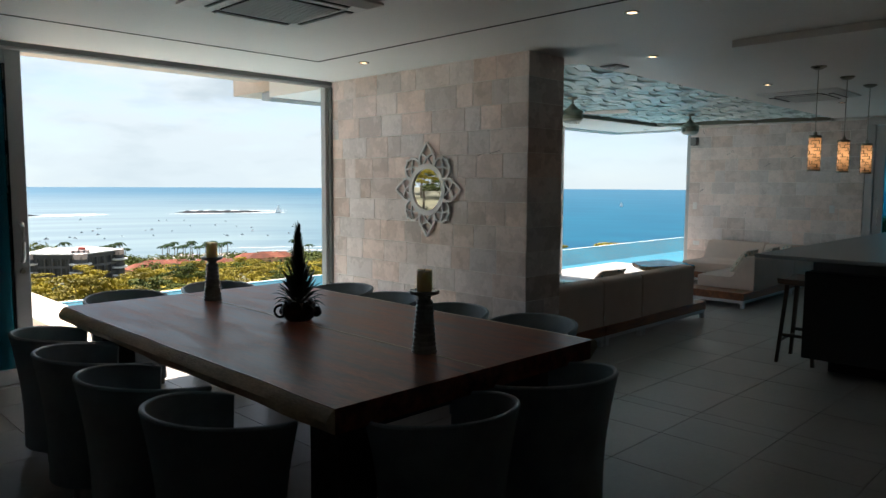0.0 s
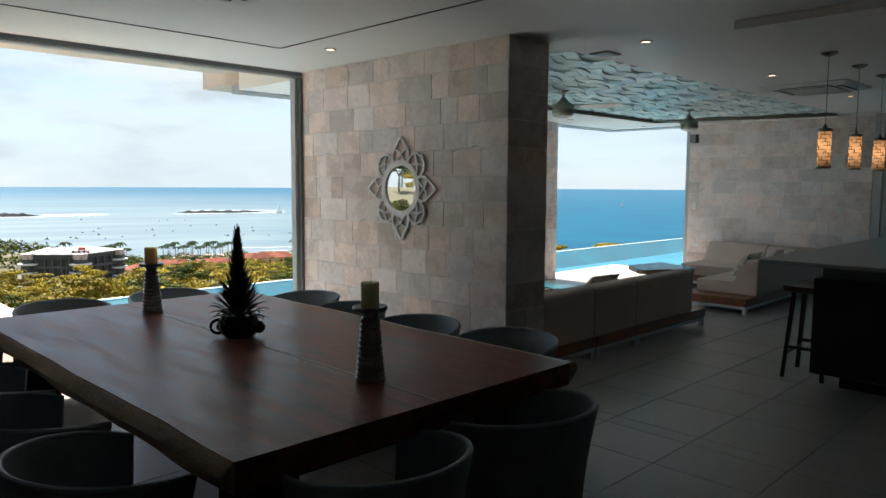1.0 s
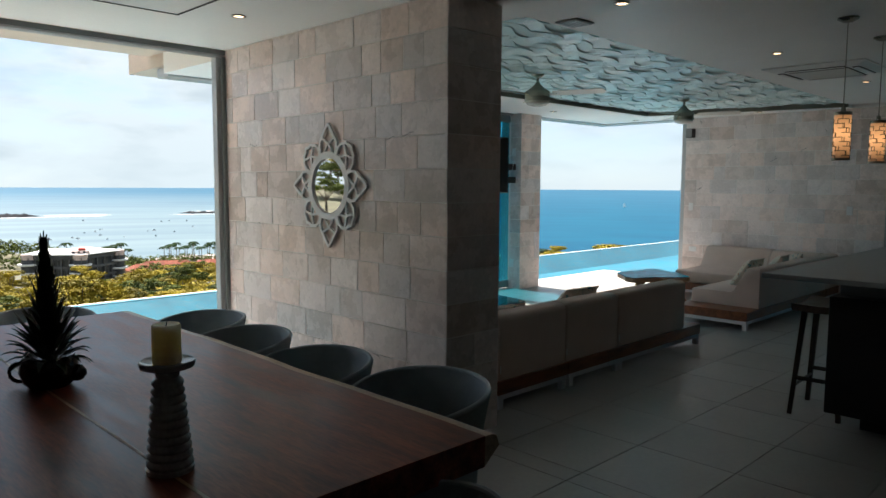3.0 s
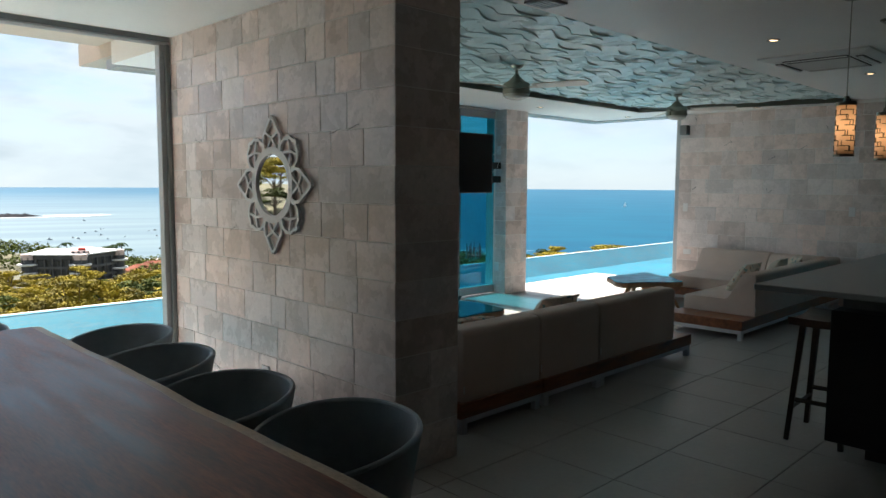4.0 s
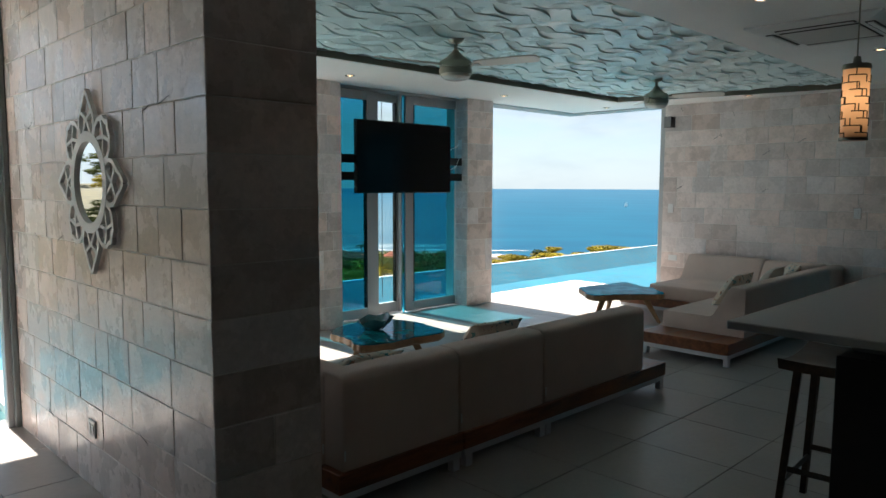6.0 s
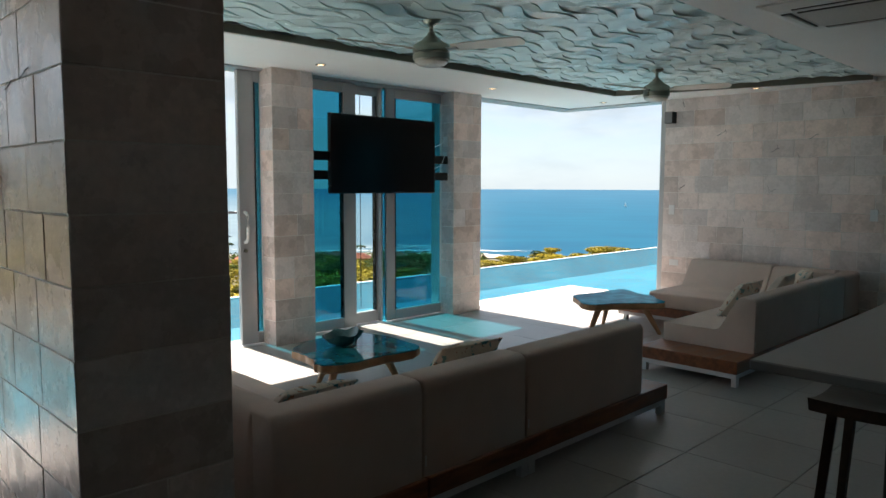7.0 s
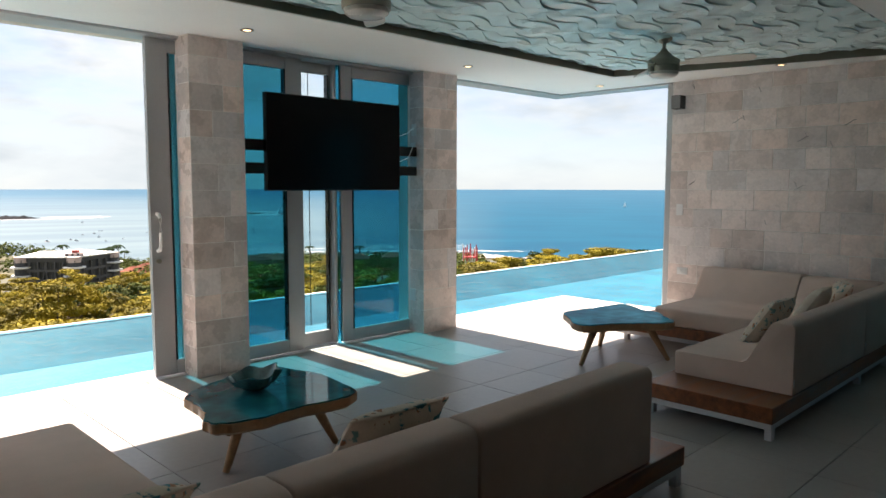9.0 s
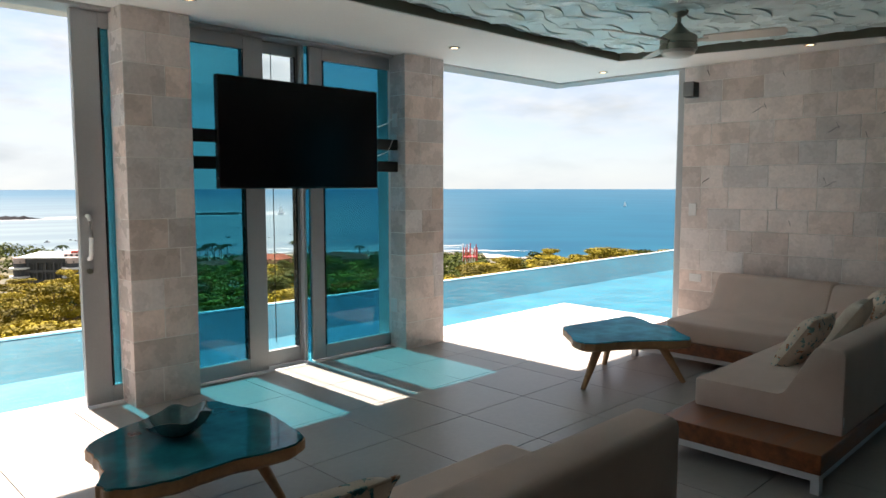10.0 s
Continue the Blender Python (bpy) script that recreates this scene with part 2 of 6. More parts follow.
M["screen"] = pbr("dark_screen", (0.004, 0.004, 0.005), 0.16, 0.3, 3, 30, 0, rvar=0.02, spec=0.2)
M["white"] = pbr("white_plastic", (0.72, 0.72, 0.71), 0.4, 0.03, 4, 60, 0)
M["carved"] = pbr("white_carved_wood", (0.74, 0.74, 0.73), 0.5, 0.06, 8, 90, 0.08)
# aqua tint puts the pool's bounced light into the panel's colour
M["wave"] = pbr("pool_lit_relief_panel", (0.62, 0.79, 0.80), 0.28, 0.05, 2, 60, 0.02)
M["mirror"] = pbr("mirror_glass", (0.92, 0.93, 0.93), 0.01, 0.0, 2, 30, 0, metal=1.0, rvar=0.0)
M["ceramic"] = pbr("grey_glazed_ceramic", (0.30, 0.33, 0.33), 0.22, 0.25, 12, 80, 0.15)
M["wax"] = pbr("ivory_wax", (0.88, 0.74, 0.50), 0.5, 0.08, 5, 60, 0.05)
M["leaf"] = pbr("dark_succulent_leaf", (0.018, 0.035, 0.018), 0.5, 0.4, 20, 80, 0.1, rand=0.3)
M["bowl"] = pbr("sea_green_ceramic", (0.05, 0.13, 0.14), 0.15, 0.3, 9, 50, 0.05)
M["counter"] = pbr("pale_quartz", (0.32, 0.33, 0.335), 0.36, 0.05, 3, 120, 0, rvar=0.02)
M["greypanel"] = pbr("grey_panel", (0.20, 0.20, 0.20), 0.5, 0.08, 3, 60, 0.02)
# second colour paints patches of shimmering light on the basin
M["pooltile"] = pbr("pool_plaster_shimmer", (0.004, 0.105, 0.17), 0.6, 0.10, 1.6, 9, 0.05, second=(0.013, 0.16, 0.235))
M["poolshelf"] = pbr("pool_shelf", (0.55, 0.62, 0.64), 0.6, 0.08, 3, 30, 0.05)
M["deck"] = pbr("pale_deck_stone", (0.62, 0.58, 0.53), 0.7, 0.08, 3, 40, 0.08)
M["track"] = pbr("dark_grey_track", (0.16, 0.18, 0.185), 0.45, 0.06, 3, 80, 0.02, metal=0.3)
# for unseen walls only: dark so that less light bounces back
M["backwall"] = pbr("unseen_dark_wall", (0.09, 0.075, 0.06), 0.6, 0.2, 2, 40, 0.05, stretch=(1, 1, 0.2))
M["glass"] = clear("clear_glass", (0.93, 0.97, 0.97))
M["tinted"] = clear("blue_green_tinted_glass", (0.16, 0.465, 0.545))
M["water"] = clear("pool_water", (0.74, 0.96, 0.98), 0.02, 1.33, 0.09, 3.2, 5.0, 0.36)
wax = M["wax"].node_tree.nodes["Principled BSDF"]
wax.inputs["Subsurface Weight"].default_value = 1.0
wax.inputs["Subsurface Radius"].default_value = (1.0, 0.85, 0.55)
wax.inputs["Subsurface Scale"].default_value = 0.07
M["bulb"] = glow("warm_downlight", (1.0, 0.66, 0.36), 1.3)
M["shade"] = glow("amber_lampshade", (1.0, 0.42, 0.13), 0.14)
M["shade"].node_tree.nodes["Principled BSDF"].inputs["Base Color"].default_value = (0.70, 0.40, 0.27, 1)
M["shade"].node_tree.nodes["Principled BSDF"].inputs["Emission Color"].default_value = (1.0, 0.47, 0.17, 1)
sn, sl = M["shade"].node_tree.nodes, M["shade"].node_tree.links
s_geo, s_sep, s_map = sn.new("ShaderNodeNewGeometry"), sn.new("ShaderNodeSeparateXYZ"), sn.new("ShaderNodeMapRange")
s_dif, s_abs = sn.new("ShaderNodeMath"), sn.new("ShaderNodeMath")
s_dif.operation, s_abs.operation = "SUBTRACT", "ABSOLUTE"
s_dif.inputs[1].default_value = 1.87
s_map.inputs["From Max"].default_value, s_map.inputs["To Min"].default_value, s_map.inputs["To Max"].default_value = 0.15, 0.27, 0.015
sl.new(s_geo.outputs["Position"], s_sep.inputs[0])
sl.new(s_sep.outputs["Z"], s_dif.inputs[0])
sl.new(s_dif.outputs[0], s_abs.inputs[0])
sl.new(s_abs.outputs[0], s_map.inputs["Value"])
sl.new(s_map.outputs["Result"], sn["Principled BSDF"].inputs["Emission Strength"])
M["opal"] = pbr("opal_glass", (0.55, 0.53, 0.48), 0.3, 0.03, 4, 60, 0)

# ---- large structure ----
CEIL = 2.63
STRIP = 2.585


def slab(name, x0, x1, y0, y1, z0, z1, m, kind="structure", label="", category=""):
    return solo(name, box(B(), x0, x1, y0, y1, z0, z1), m, label, category, kind)


floor = solo("floor", box(box(box(box(B(), -3.0, 4.9, -4.0, 7.1, -0.3, -0.012), 4.75, 12.98, 6.9, 8.47, -0.125, -0.012), 4.9, 12.98, -4.0, 6.9, -0.3, -0.012), 12.98, 16.0, -4.0, 5.0, -0.3, -0.012),
             M["grout"], "grey porcelain tile floor with dark joints", "floor", "structure")

cb = B()
HX0, HX1, HY0, HY1 = 5.45, 11.62, 4.33, 6.92
box(cb, -3.0, 4.71, -4.0, 6.83, CEIL, 2.85)
box(cb, 4.71, HX0, -4.0, 6.62, CEIL, 2.85)
box(cb, HX0, 12.9, -4.0, HY0, CEIL, 2.85)
box(cb, HX0, 12.36, HY1, 8.12, STRIP, 2.85)
box(cb, 4.71, HX0, 6.62, 8.12, STRIP, 2.85)
prism(cb, [(HX1, HY1), (12.24, HY0), (12.36, HY0), (12.36, HY1)], STRIP, 2.85)
box(cb, 12.36, 12.9, HY0, 8.12, 2.66, 2.85)
box(cb, HX0, 12.3, HY0, HY1, 2.80, 2.846)
ceiling = solo("ceiling", cb, M["plaster"], "smooth white plaster ceiling with a recessed tray", "ceiling", "structure")
# dark olive band along the inner faces of the tray
tr = B()
box(tr, HX0, HX0 + 0.008, HY0, HY1, 2.634, 2.71)
box(tr, HX0 + 0.008, 12.2, HY0, HY0 + 0.004, CEIL + 0.002, 2.71)
box(tr, HX0 + 0.008, HX1 - 0.004, HY1 - 0.008, HY1, STRIP + 0.006, 2.71)
prism(tr, [(HX1 - 0.008, HY1), (12.228, HY0 + 0.004), (12.238, HY0 + 0.004), (HX1 - 0.001, HY1)], STRIP + 0.006, 2.71)
solo("ceiling_tray_band", tr, M["olive"], "thin dark olive band round the ceiling tray", "ceiling trim", "structure")
# black strips paint the shade of a narrow gap; nothing is recessed
gb = B()
box(gb, -3.0, 3.855, 5.90, 5.915, CEIL - 0.004, CEIL + 0.01)
box(gb, 3.84, 3.855, -4.0, 5.90, CEIL - 0.004, CEIL + 0.01)
solo("ceiling_gap_shade_strip", gb, M["dark"], "thin black strip painting the shade of a ceiling gap", "ceiling gap", "structure")
slab("ceiling_soffit", 5.38, 12.3, -4.0, 2.955, 2.575, CEIL - 0.003, M["plaster"], label="lowered white plaster soffit over the kitchen", category="soffit")
roof = B()
box(roof, 4.71, 10.3, 8.12, 8.96, 2.66, 2.86)
box(roof, 10.3, 13.0, 8.12, 8.37, 2.66, 2.86)
box(roof, 10.3, 13.0, 8.37, 8.62, 2.75, 2.86)
box(roof, 12.9, 13.1, -4.0, 8.12, 2.66, 2.86)
solo("roof_overhang", roof, M["outplaster"], "cream rendered roof slab edge over the terrace", "roof", "structure")
solo("roof_eaves", box(B(), -3.0, 4.70, 6.95, 8.42, 2.775, 2.95), M["outplaster"], "cream rendered eaves over the dining opening", "roof", "structure")
solo("roof_top", box(B(), -3.2, 13.0, -4.2, 8.1, 2.96, 3.05), M["outplaster"], "flat roof slab", "roof", "structure")
# plain walls that close the rooms
# west and south are unseen, made dark to dim the room's depth
slab("wall_west", -3.2, -3.0, -4.2, 7.0, -0.3, 2.95, M["backwall"], label="unseen dark wall added to cut bounced light", category="wall")
slab("wall_south", -3.0, 13.0, -4.2, -4.0, -0.3, 2.95, M["backwall"], label="unseen dark wall added to cut bounced light", category="wall")
slab("wall_north_end", -3.0, 1.74, 6.965, 7.05, -0.3, 2.77, M["plaster"], label="plain white plaster wall", category="wall")
slab("wall_east_end", 12.37, 12.9, -4.0, 2.2, -0.3, 2.61, M["plaster"], label="plain white plaster wall", category="wall")


# ---- stone walls: a core and stones of their own ----
def stone_face(parent, origin, along, up_normal, length, height, seed, z_first=0.035, course=0.2, short=0.16, long=0.44, chamfer=0.0012):
    """Courses of stones on one upright face. along and up_normal are unit vectors in plan."""
    rng = random.Random(seed)
    ax, ay = along
    nx, ny = up_normal
    z = 0.0
    nxt = z_first if z_first > 0.05 else z_first + course
    while z < height - 0.01:
        z1 = min(nxt, height)
        s = 0.0
        while s < length - 1e-4:
            w = rng.uniform(short, long)
            if length - s - w < short * 0.8:
                w = length - s
            w = min(w, length - s)
            g = 0.003
            d = rng.uniform(0.0192, 0.0215)
            tilt = rng.uniform(-0.0004, 0.0004)
            bm = B()
            a, b, c, e = s + g, s + w - g, z + g, z1 - g
            ch = chamfer
            lo = [(a, c), (b, c), (b, e), (a, e)]
            hi = [(a + ch, c + ch), (b - ch, c + ch), (b - ch, e - ch), (a + ch, e - ch)]
            v0 = [bm.verts.new((origin[0] + ax * u, origin[1] + ay * u, v)) for u, v in lo]
            v1 = [bm.verts.new((origin[0] + ax * u + nx * (d - ch), origin[1] + ay * u + ny * (d - ch), v)) for u, v in lo]
            v2 = [bm.verts.new((origin[0] + ax * u + nx * (d + tilt * (1 if k % 2 else -1)), origin[1] + ay * u + ny * (d + tilt * (1 if k % 2 else -1)), v)) for k, (u, v) in enumerate(hi)]
            for p, q in ((v0, v1), (v1, v2)):
                for i in range(4):
                    j = (i + 1) % 4
                    bm.faces.new((p[i], p[j], q[j], q[i]))
            bm.faces.new(v2)
            part("stone", bm, M["stone"], parent)
            s += w
        z = z1
        nxt = z1 + course


wall_fin = solo("wall_mirror", box(B(), 4.6718, 5.1335, 4.2518, 6.9485, -0.3, CEIL - 0.002), M["mortar"], "grey and beige split sandstone tile wall", "wall", "structure")
wall_east = solo("wall_east", box(B(), 12.3518, 12.55, 3.86, 6.64, -0.3, STRIP - 0.002), M["mortar"], "grey and beige split sandstone tile wall", "wall", "structure")
pil_a = solo("pillar_1", box(B(), 7.5518, 7.998, 7.9718, 8.34, -0.12, STRIP - 0.002), M["mortar"], "square pillar clad in beige sandstone tiles", "pillar", "structure")
pil_b = solo("pillar_2", box(B(), 9.9218, 10.388, 7.9718, 8.34, -0.12, STRIP - 0.002), M["mortar"], "square pillar clad in beige sandstone tiles", "pillar", "structure")


solo("wall_east_lintel", box(box(B(), 12.39, 12.88, 2.2, 3.86, 2.612, CEIL + 0.02), 12.375, 12.88, 3.86, 4.33, STRIP + 0.001, CEIL + 0.02), M["plaster"], kind="structure", label="plain white plaster lintel over the terrace door", category="wall")
slab("wall_east_back", 12.56, 12.87, 3.87, 6.64, -0.3, 2.655, M["plaster"], label="plain white plaster wall", category="wall")
# ---- frames, glass and doors ----
def frame_piece(parent, name, *b, m="alu", label=""):
    return part(name, box(B(), *b, 0.004), M[m], parent, label)


win = thing("window_1", (3.1, 6.8, 0.0), "wide grey aluminium sliding door opening, slid open", "sliding door", kind="structure")
frame_piece(win, "head_track", -0.9, 4.667, 6.832, 6.948, 2.59, 2.628, m="track")
for y in (6.84, 6.875, 6.91):
    frame_piece(win, "track_rail", -0.9, 4.66, y, y + 0.014, 2.572, 2.59)
frame_piece(win, "jamb", 4.60, 4.668, 6.87, 6.948, 0.0, 2.571)
frame_piece(win, "jamb_seal", 4.635, 4.668, 6.83, 6.868, 0.0, 2.571, m="track")
frame_piece(win, "sill_track", -0.9, 4.60, 6.85, 6.948, -0.01, 0.004, m="whitemetal")
door = thing("door_1", (1.4, 6.88, 0.0), "grey aluminium sliding glass door, slid open", "sliding door", kind="structure")


def leaf(parent, x0, x1, y, z0, z1, stile, top, bottom, glass, t=0.045):
    frame_piece(parent, "stile", x0, x0 + stile, y, y + t, z0, z1)
    frame_piece(parent, "stile", x1 - stile, x1, y, y + t, z0, z1)
    frame_piece(parent, "rail", x0 + stile, x1 - stile, y, y + t, z1 - top, z1)
    frame_piece(parent, "rail", x0 + stile, x1 - stile, y, y + t, z0, z0 + bottom)
    for a, b, c, d in ((x0 + stile, x0 + stile + 0.014, z0 + bottom, z1 - top), (x1 - stile - 0.014, x1 - stile, z0 + bottom, z1 - top)):
        part("gasket", box(B(), a, b, y - 0.002, y + t + 0.002, c, d), M["black"], parent)
    g = part("pane", box(B(), x0 + stile + 0.014, x1 - stile - 0.014, y + t / 2 - 0.004, y + t / 2 + 0.004, z0 + bottom, z1 - top), M[glass], parent)
    return g


def pull(parent, x, y, z0, z1):
    bm = B()
    pts = [(x, y, z1), (x, y - 0.03, z1 - 0.005), (x, y - 0.055, z1 - 0.035), (x, y - 0.06, (z0 + z1) / 2), (x, y - 0.055, z0 + 0.035), (x, y - 0.03, z0 + 0.005), (x, y, z0)]
    path_tube(bm, pts, 0.014, 10)
    h = part("door_handle", bm, M["white"], parent, "pale grey pull handle", True)
    part("lock", tube(B(), (x, y, z0 - 0.08), (x, y - 0.02, z0 - 0.08), 0.018), M["steel"], h, "small round lock")
    return h


leaf(door, 0.45, 1.805, 6.885, 0.012, 2.57, 0.11, 0.1, 0.12, "tinted")
pull(door, 1.75, 6.885, 0.97, 1.27)

win2 = thing("window_2", (8.96, 8.2, 0.0), "tall blue tinted glass doors in grey aluminium frames", "glass doors", kind="structure")
frame_piece(win2, "head_track", 4.75, 12.36, 8.12, 8.36, 2.565, 2.655)
frame_piece(win2, "sill_track", 4.75, 12.5, 8.14, 8.34, -0.01, 0.004, m="whitemetal")
leaf(win2, 7.32, 8.67, 8.18, 0.012, 2.56, 0.165, 0.10, 0.11, "tinted")
pull(win2, 7.37, 8.18, 0.98, 1.26)
leaf(win2, 9.09, 10.36, 8.18, 0.012, 2.56, 0.12, 0.10, 0.11, "tinted")
leaf(win2, 8.64, 9.055, 8.26, 0.012, 2.56, 0.05, 0.09, 0.12, "glass")
frame_piece(win2, "mullion", 9.022, 9.05, 8.20, 8.255, 0.012, 2.56)
part("pane", box(B(), 9.051, 9.089, 8.20, 8.208, 0.005, 2.56), M["tinted"], win2)
part("cord", tube(B(), (8.78, 8.25, 0.2), (8.78, 8.25, 2.47), 0.004, n=6), M["black"], win2)

win3 = thing("window_3", (12.4, 7.4, 0.0), "wide open glazed corner with a slim grey frame", "window", kind="structure")
frame_piece(win3, "head_track", 12.365, 12.6, 6.66, 8.36, 2.565, 2.655)
frame_piece(win3, "sill_track", 12.42, 12.56, 6.66, 8.14, -0.01, 0.004, m="whitemetal")
frame_piece(win3, "jamb", 12.36, 12.55, 6.645, 6.70, 0.012, 2.563)
frame_piece(win3, "jamb_seal", 12.40, 12.44, 6.702, 6.73, 0.012, 2.563)

door3 = thing("door_2", (12.42, 3.3, 0.0), "grey framed glass door to the terrace", "glass door", kind="structure")
for y0, y1 in ((3.74, 3.86), (2.2, 2.3)):
    frame_piece(door3, "jamb", 12.36, 12.5, y0, y1, 0.0, 2.5)
frame_piece(door3, "head", 12.36, 12.5, 2.2, 3.86, 2.5, 2.61)
frame_piece(door3, "stile", 12.39, 12.44, 3.6, 3.735, 0.02, 2.49)
frame_piece(door3, "rail", 12.39, 12.44, 2.3, 3.6, 0.02, 0.14)
frame_piece(door3, "rail", 12.39, 12.44, 2.3, 3.6, 2.39, 2.49)
part("pane", box(B(), 12.41, 12.418, 2.3, 3.6, 0.14, 2.39), M["tinted"], door3)
part("door_handle", path_tube(B(), [(12.39, 3.66, 1.25), (12.34, 3.66, 1.22), (12.34, 3.66, 1.03), (12.39, 3.66, 1.0)], 0.011), M["white"], door3, "pale grey pull handle", True)

# ---- terrace and pool ----
WATER = -0.10
pool = B()
box(pool, 2.73, 30.0, 7.1, 10.9, -1.5, -0.42)
box(pool, 12.98, 30.0, 4.8, 7.1, -1.5, -0.42)
box(pool, 2.73, 4.75, 6.95, 7.12, -0.42, -0.12)
box(pool, 4.9, 12.98, 7.0, 8.3, -0.42, -0.125)
# upright far wall given a slope so that the sun brightens it
ramp = [[pool.verts.new((x, y, z)) for y, z in ((10.9, -1.5), (11.398, -1.5), (11.398, -0.11), (10.9, -0.42))] for x in (2.73, 30.0)]
for i in range(4):
    pool.faces.new((ramp[0][i], ramp[0][(i + 1) % 4], ramp[1][(i + 1) % 4], ramp[1][i]))
box(pool, 2.73, 30.0, 11.4, 11.5, -1.5, WATER - 0.002)
pool_shell = solo("pool_basin", pool, M["pooltile"], "turquoise plastered infinity pool basin", "pool", "structure")
solo("pool_edge", box(B(), 2.73, 30.0, 11.505, 11.62, -2.5, WATER - 0.012), M["deck"], "pale overflow edge of the infinity pool", "pool edge", "structure")
solo("pool_shelf", box(B(), 2.73, 4.9, 7.125, 7.62, -0.419, -0.2), M["poolshelf"], "pale shallow step in the pool", "pool step", "structure")
wb = B()
for q in (((2.73, 7.12), (4.75, 7.12), (4.75, 8.3), (2.73, 8.3)), ((2.73, 8.3), (12.98, 8.3), (12.98, 11.5), (2.73, 11.5)), ((12.98, 4.8), (30.0, 4.8), (30.0, 11.5), (12.98, 11.5))):
    wb.faces.new([wb.verts.new((x, y, WATER)) for x, y in q])
water = solo("pool_water", wb, M["water"], "rippled clear turquoise pool water", "water", "structure")
solo("pool_parapet", box(B(), 2.30, 2.79, 6.96, 11.62, -1.5, 0.2, 0.01), M["outplaster"], "low cream rendered wall beside the pool", "parapet", "structure")
solo("terrace_step", box(box(B(), 4.70, 4.75, 7.22, 8.56, -0.055, 0.0), 4.73, 4.75, 7.25, 8.5, -0.42, -0.056), M["deck"], "pale stone step over the pool", "step", "structure")
solo("terrace_deck", box(box(B(), 4.76, 12.97, 8.36, 8.46, -0.011, 0.0), 12.56, 12.97, 5.0, 8.355, -0.011, 0.0), M["deck"], "pale stone terrace strip beside the pool", "terrace", "structure")
solo("dining_terrace", box(B(), -3.0, 2.25, 6.95, 9.0, -0.4, -0.02), M["deck"], "pale stone terrace", "terrace", "structure")

# ---- dining table and chairs ----
def wob(y, s, amp=0.02):
    return amp * (0.6 * math.sin(2.1 * y + s) + 0.4 * math.sin(5.3 * y + 2.3 * s) + 0.25 * math.sin(11.0 * y + s * 3.1))


TX0, TX1, TY0, TY1, TZ = 1.655, 3.44, 2.78, 5.77, 0.76
table = thing("dining_table", (2.55, 4.27, 0.0), "long dark polished wood dining table with live edges", "table")
NS = 60
tb = B()
rows = []
for k in range(NS + 1):
    y = TY0 + (TY1 - TY0) * k / NS
    rows.append([tb.verts.new((x, y, z)) for x, z in ((TX0 + 0.045 + wob(y, 1, 0.008), TZ), (TX1 - 0.06 + wob(y, 4, 0.012), TZ), (TX1 - 0.06 + wob(y, 4, 0.012), TZ - 0.1), (TX0 + 0.045 + wob(y, 1, 0.008), TZ - 0.1))])
for a, b in zip(rows, rows[1:]):
    for i in range(4):
        j = (i + 1) % 4
        tb.faces.new((a[i], a[j], b[j], b[i]))
tb.faces.new(rows[0])
tb.faces.new(rows[-1][::-1])
part("tabletop", tb, M["walnut"], table)
for side, name in ((0, "live_edge"), (1, "live_edge")):
    eb = B()
    prev = None
    for k in range(NS + 1):
        y = TY0 + (TY1 - TY0) * k / NS
        if side == 0:
            x = TX0 + 0.045 + wob(y, 1, 0.008)
            prof = [(x + 0.002, TZ - 0.001), (x - 0.018 + wob(y, 7, 0.006), TZ - 0.012), (x - 0.045 + wob(y, 2, 0.008), TZ - 0.045), (x - 0.035 + wob(y, 3, 0.01), TZ - 0.08), (x + 0.002, TZ - 0.1)]
        else:
            x = TX1 - 0.06 + wob(y, 4, 0.012)
            prof = [(x - 0.002, TZ - 0.001), (x + 0.03, TZ - 0.002), (x + 0.052, TZ - 0.009), (x + 0.064 + wob(y, 2, 0.005), TZ - 0.045), (x - 0.002, TZ - 0.1)]
        cur = [eb.verts.new((px, y, pz)) for px, pz in prof]
        if prev:
            for i in range(4):
                eb.faces.new((prev[i], prev[i + 1], cur[i + 1], cur[i]))
            eb.faces.new((prev[4], prev[0], cur[0], cur[4]))
        else:
            first = cur
        prev = cur
    eb.faces.new(first)
    eb.faces.new(prev[::-1])
    part(name, eb, M["sapwood"], table, "rough pale sapwood live edge", True)
part("seam", box(B(), 2.535, 2.545, TY0 + 0.01, TY1 - 0.01, TZ - 0.0005, TZ + 0.0012), M["sapwood"], table, "thin pale seam along the boards")
for x in (1.82, 3.10):
    for y in (2.92, 5.42):
        part("leg", box(B(), x, x + 0.2, y, y + 0.2, 0, TZ - 0.1, 0.008), M["blackwood"], table)
part("apron", box(B(), 2.02, 3.10, 2.97, 3.03, TZ - 0.2, TZ - 0.1), M["blackwood"], table)
part("apron", box(B(), 2.02, 3.10, 5.51, 5.57, TZ - 0.2, TZ - 0.1), M["blackwood"], table)


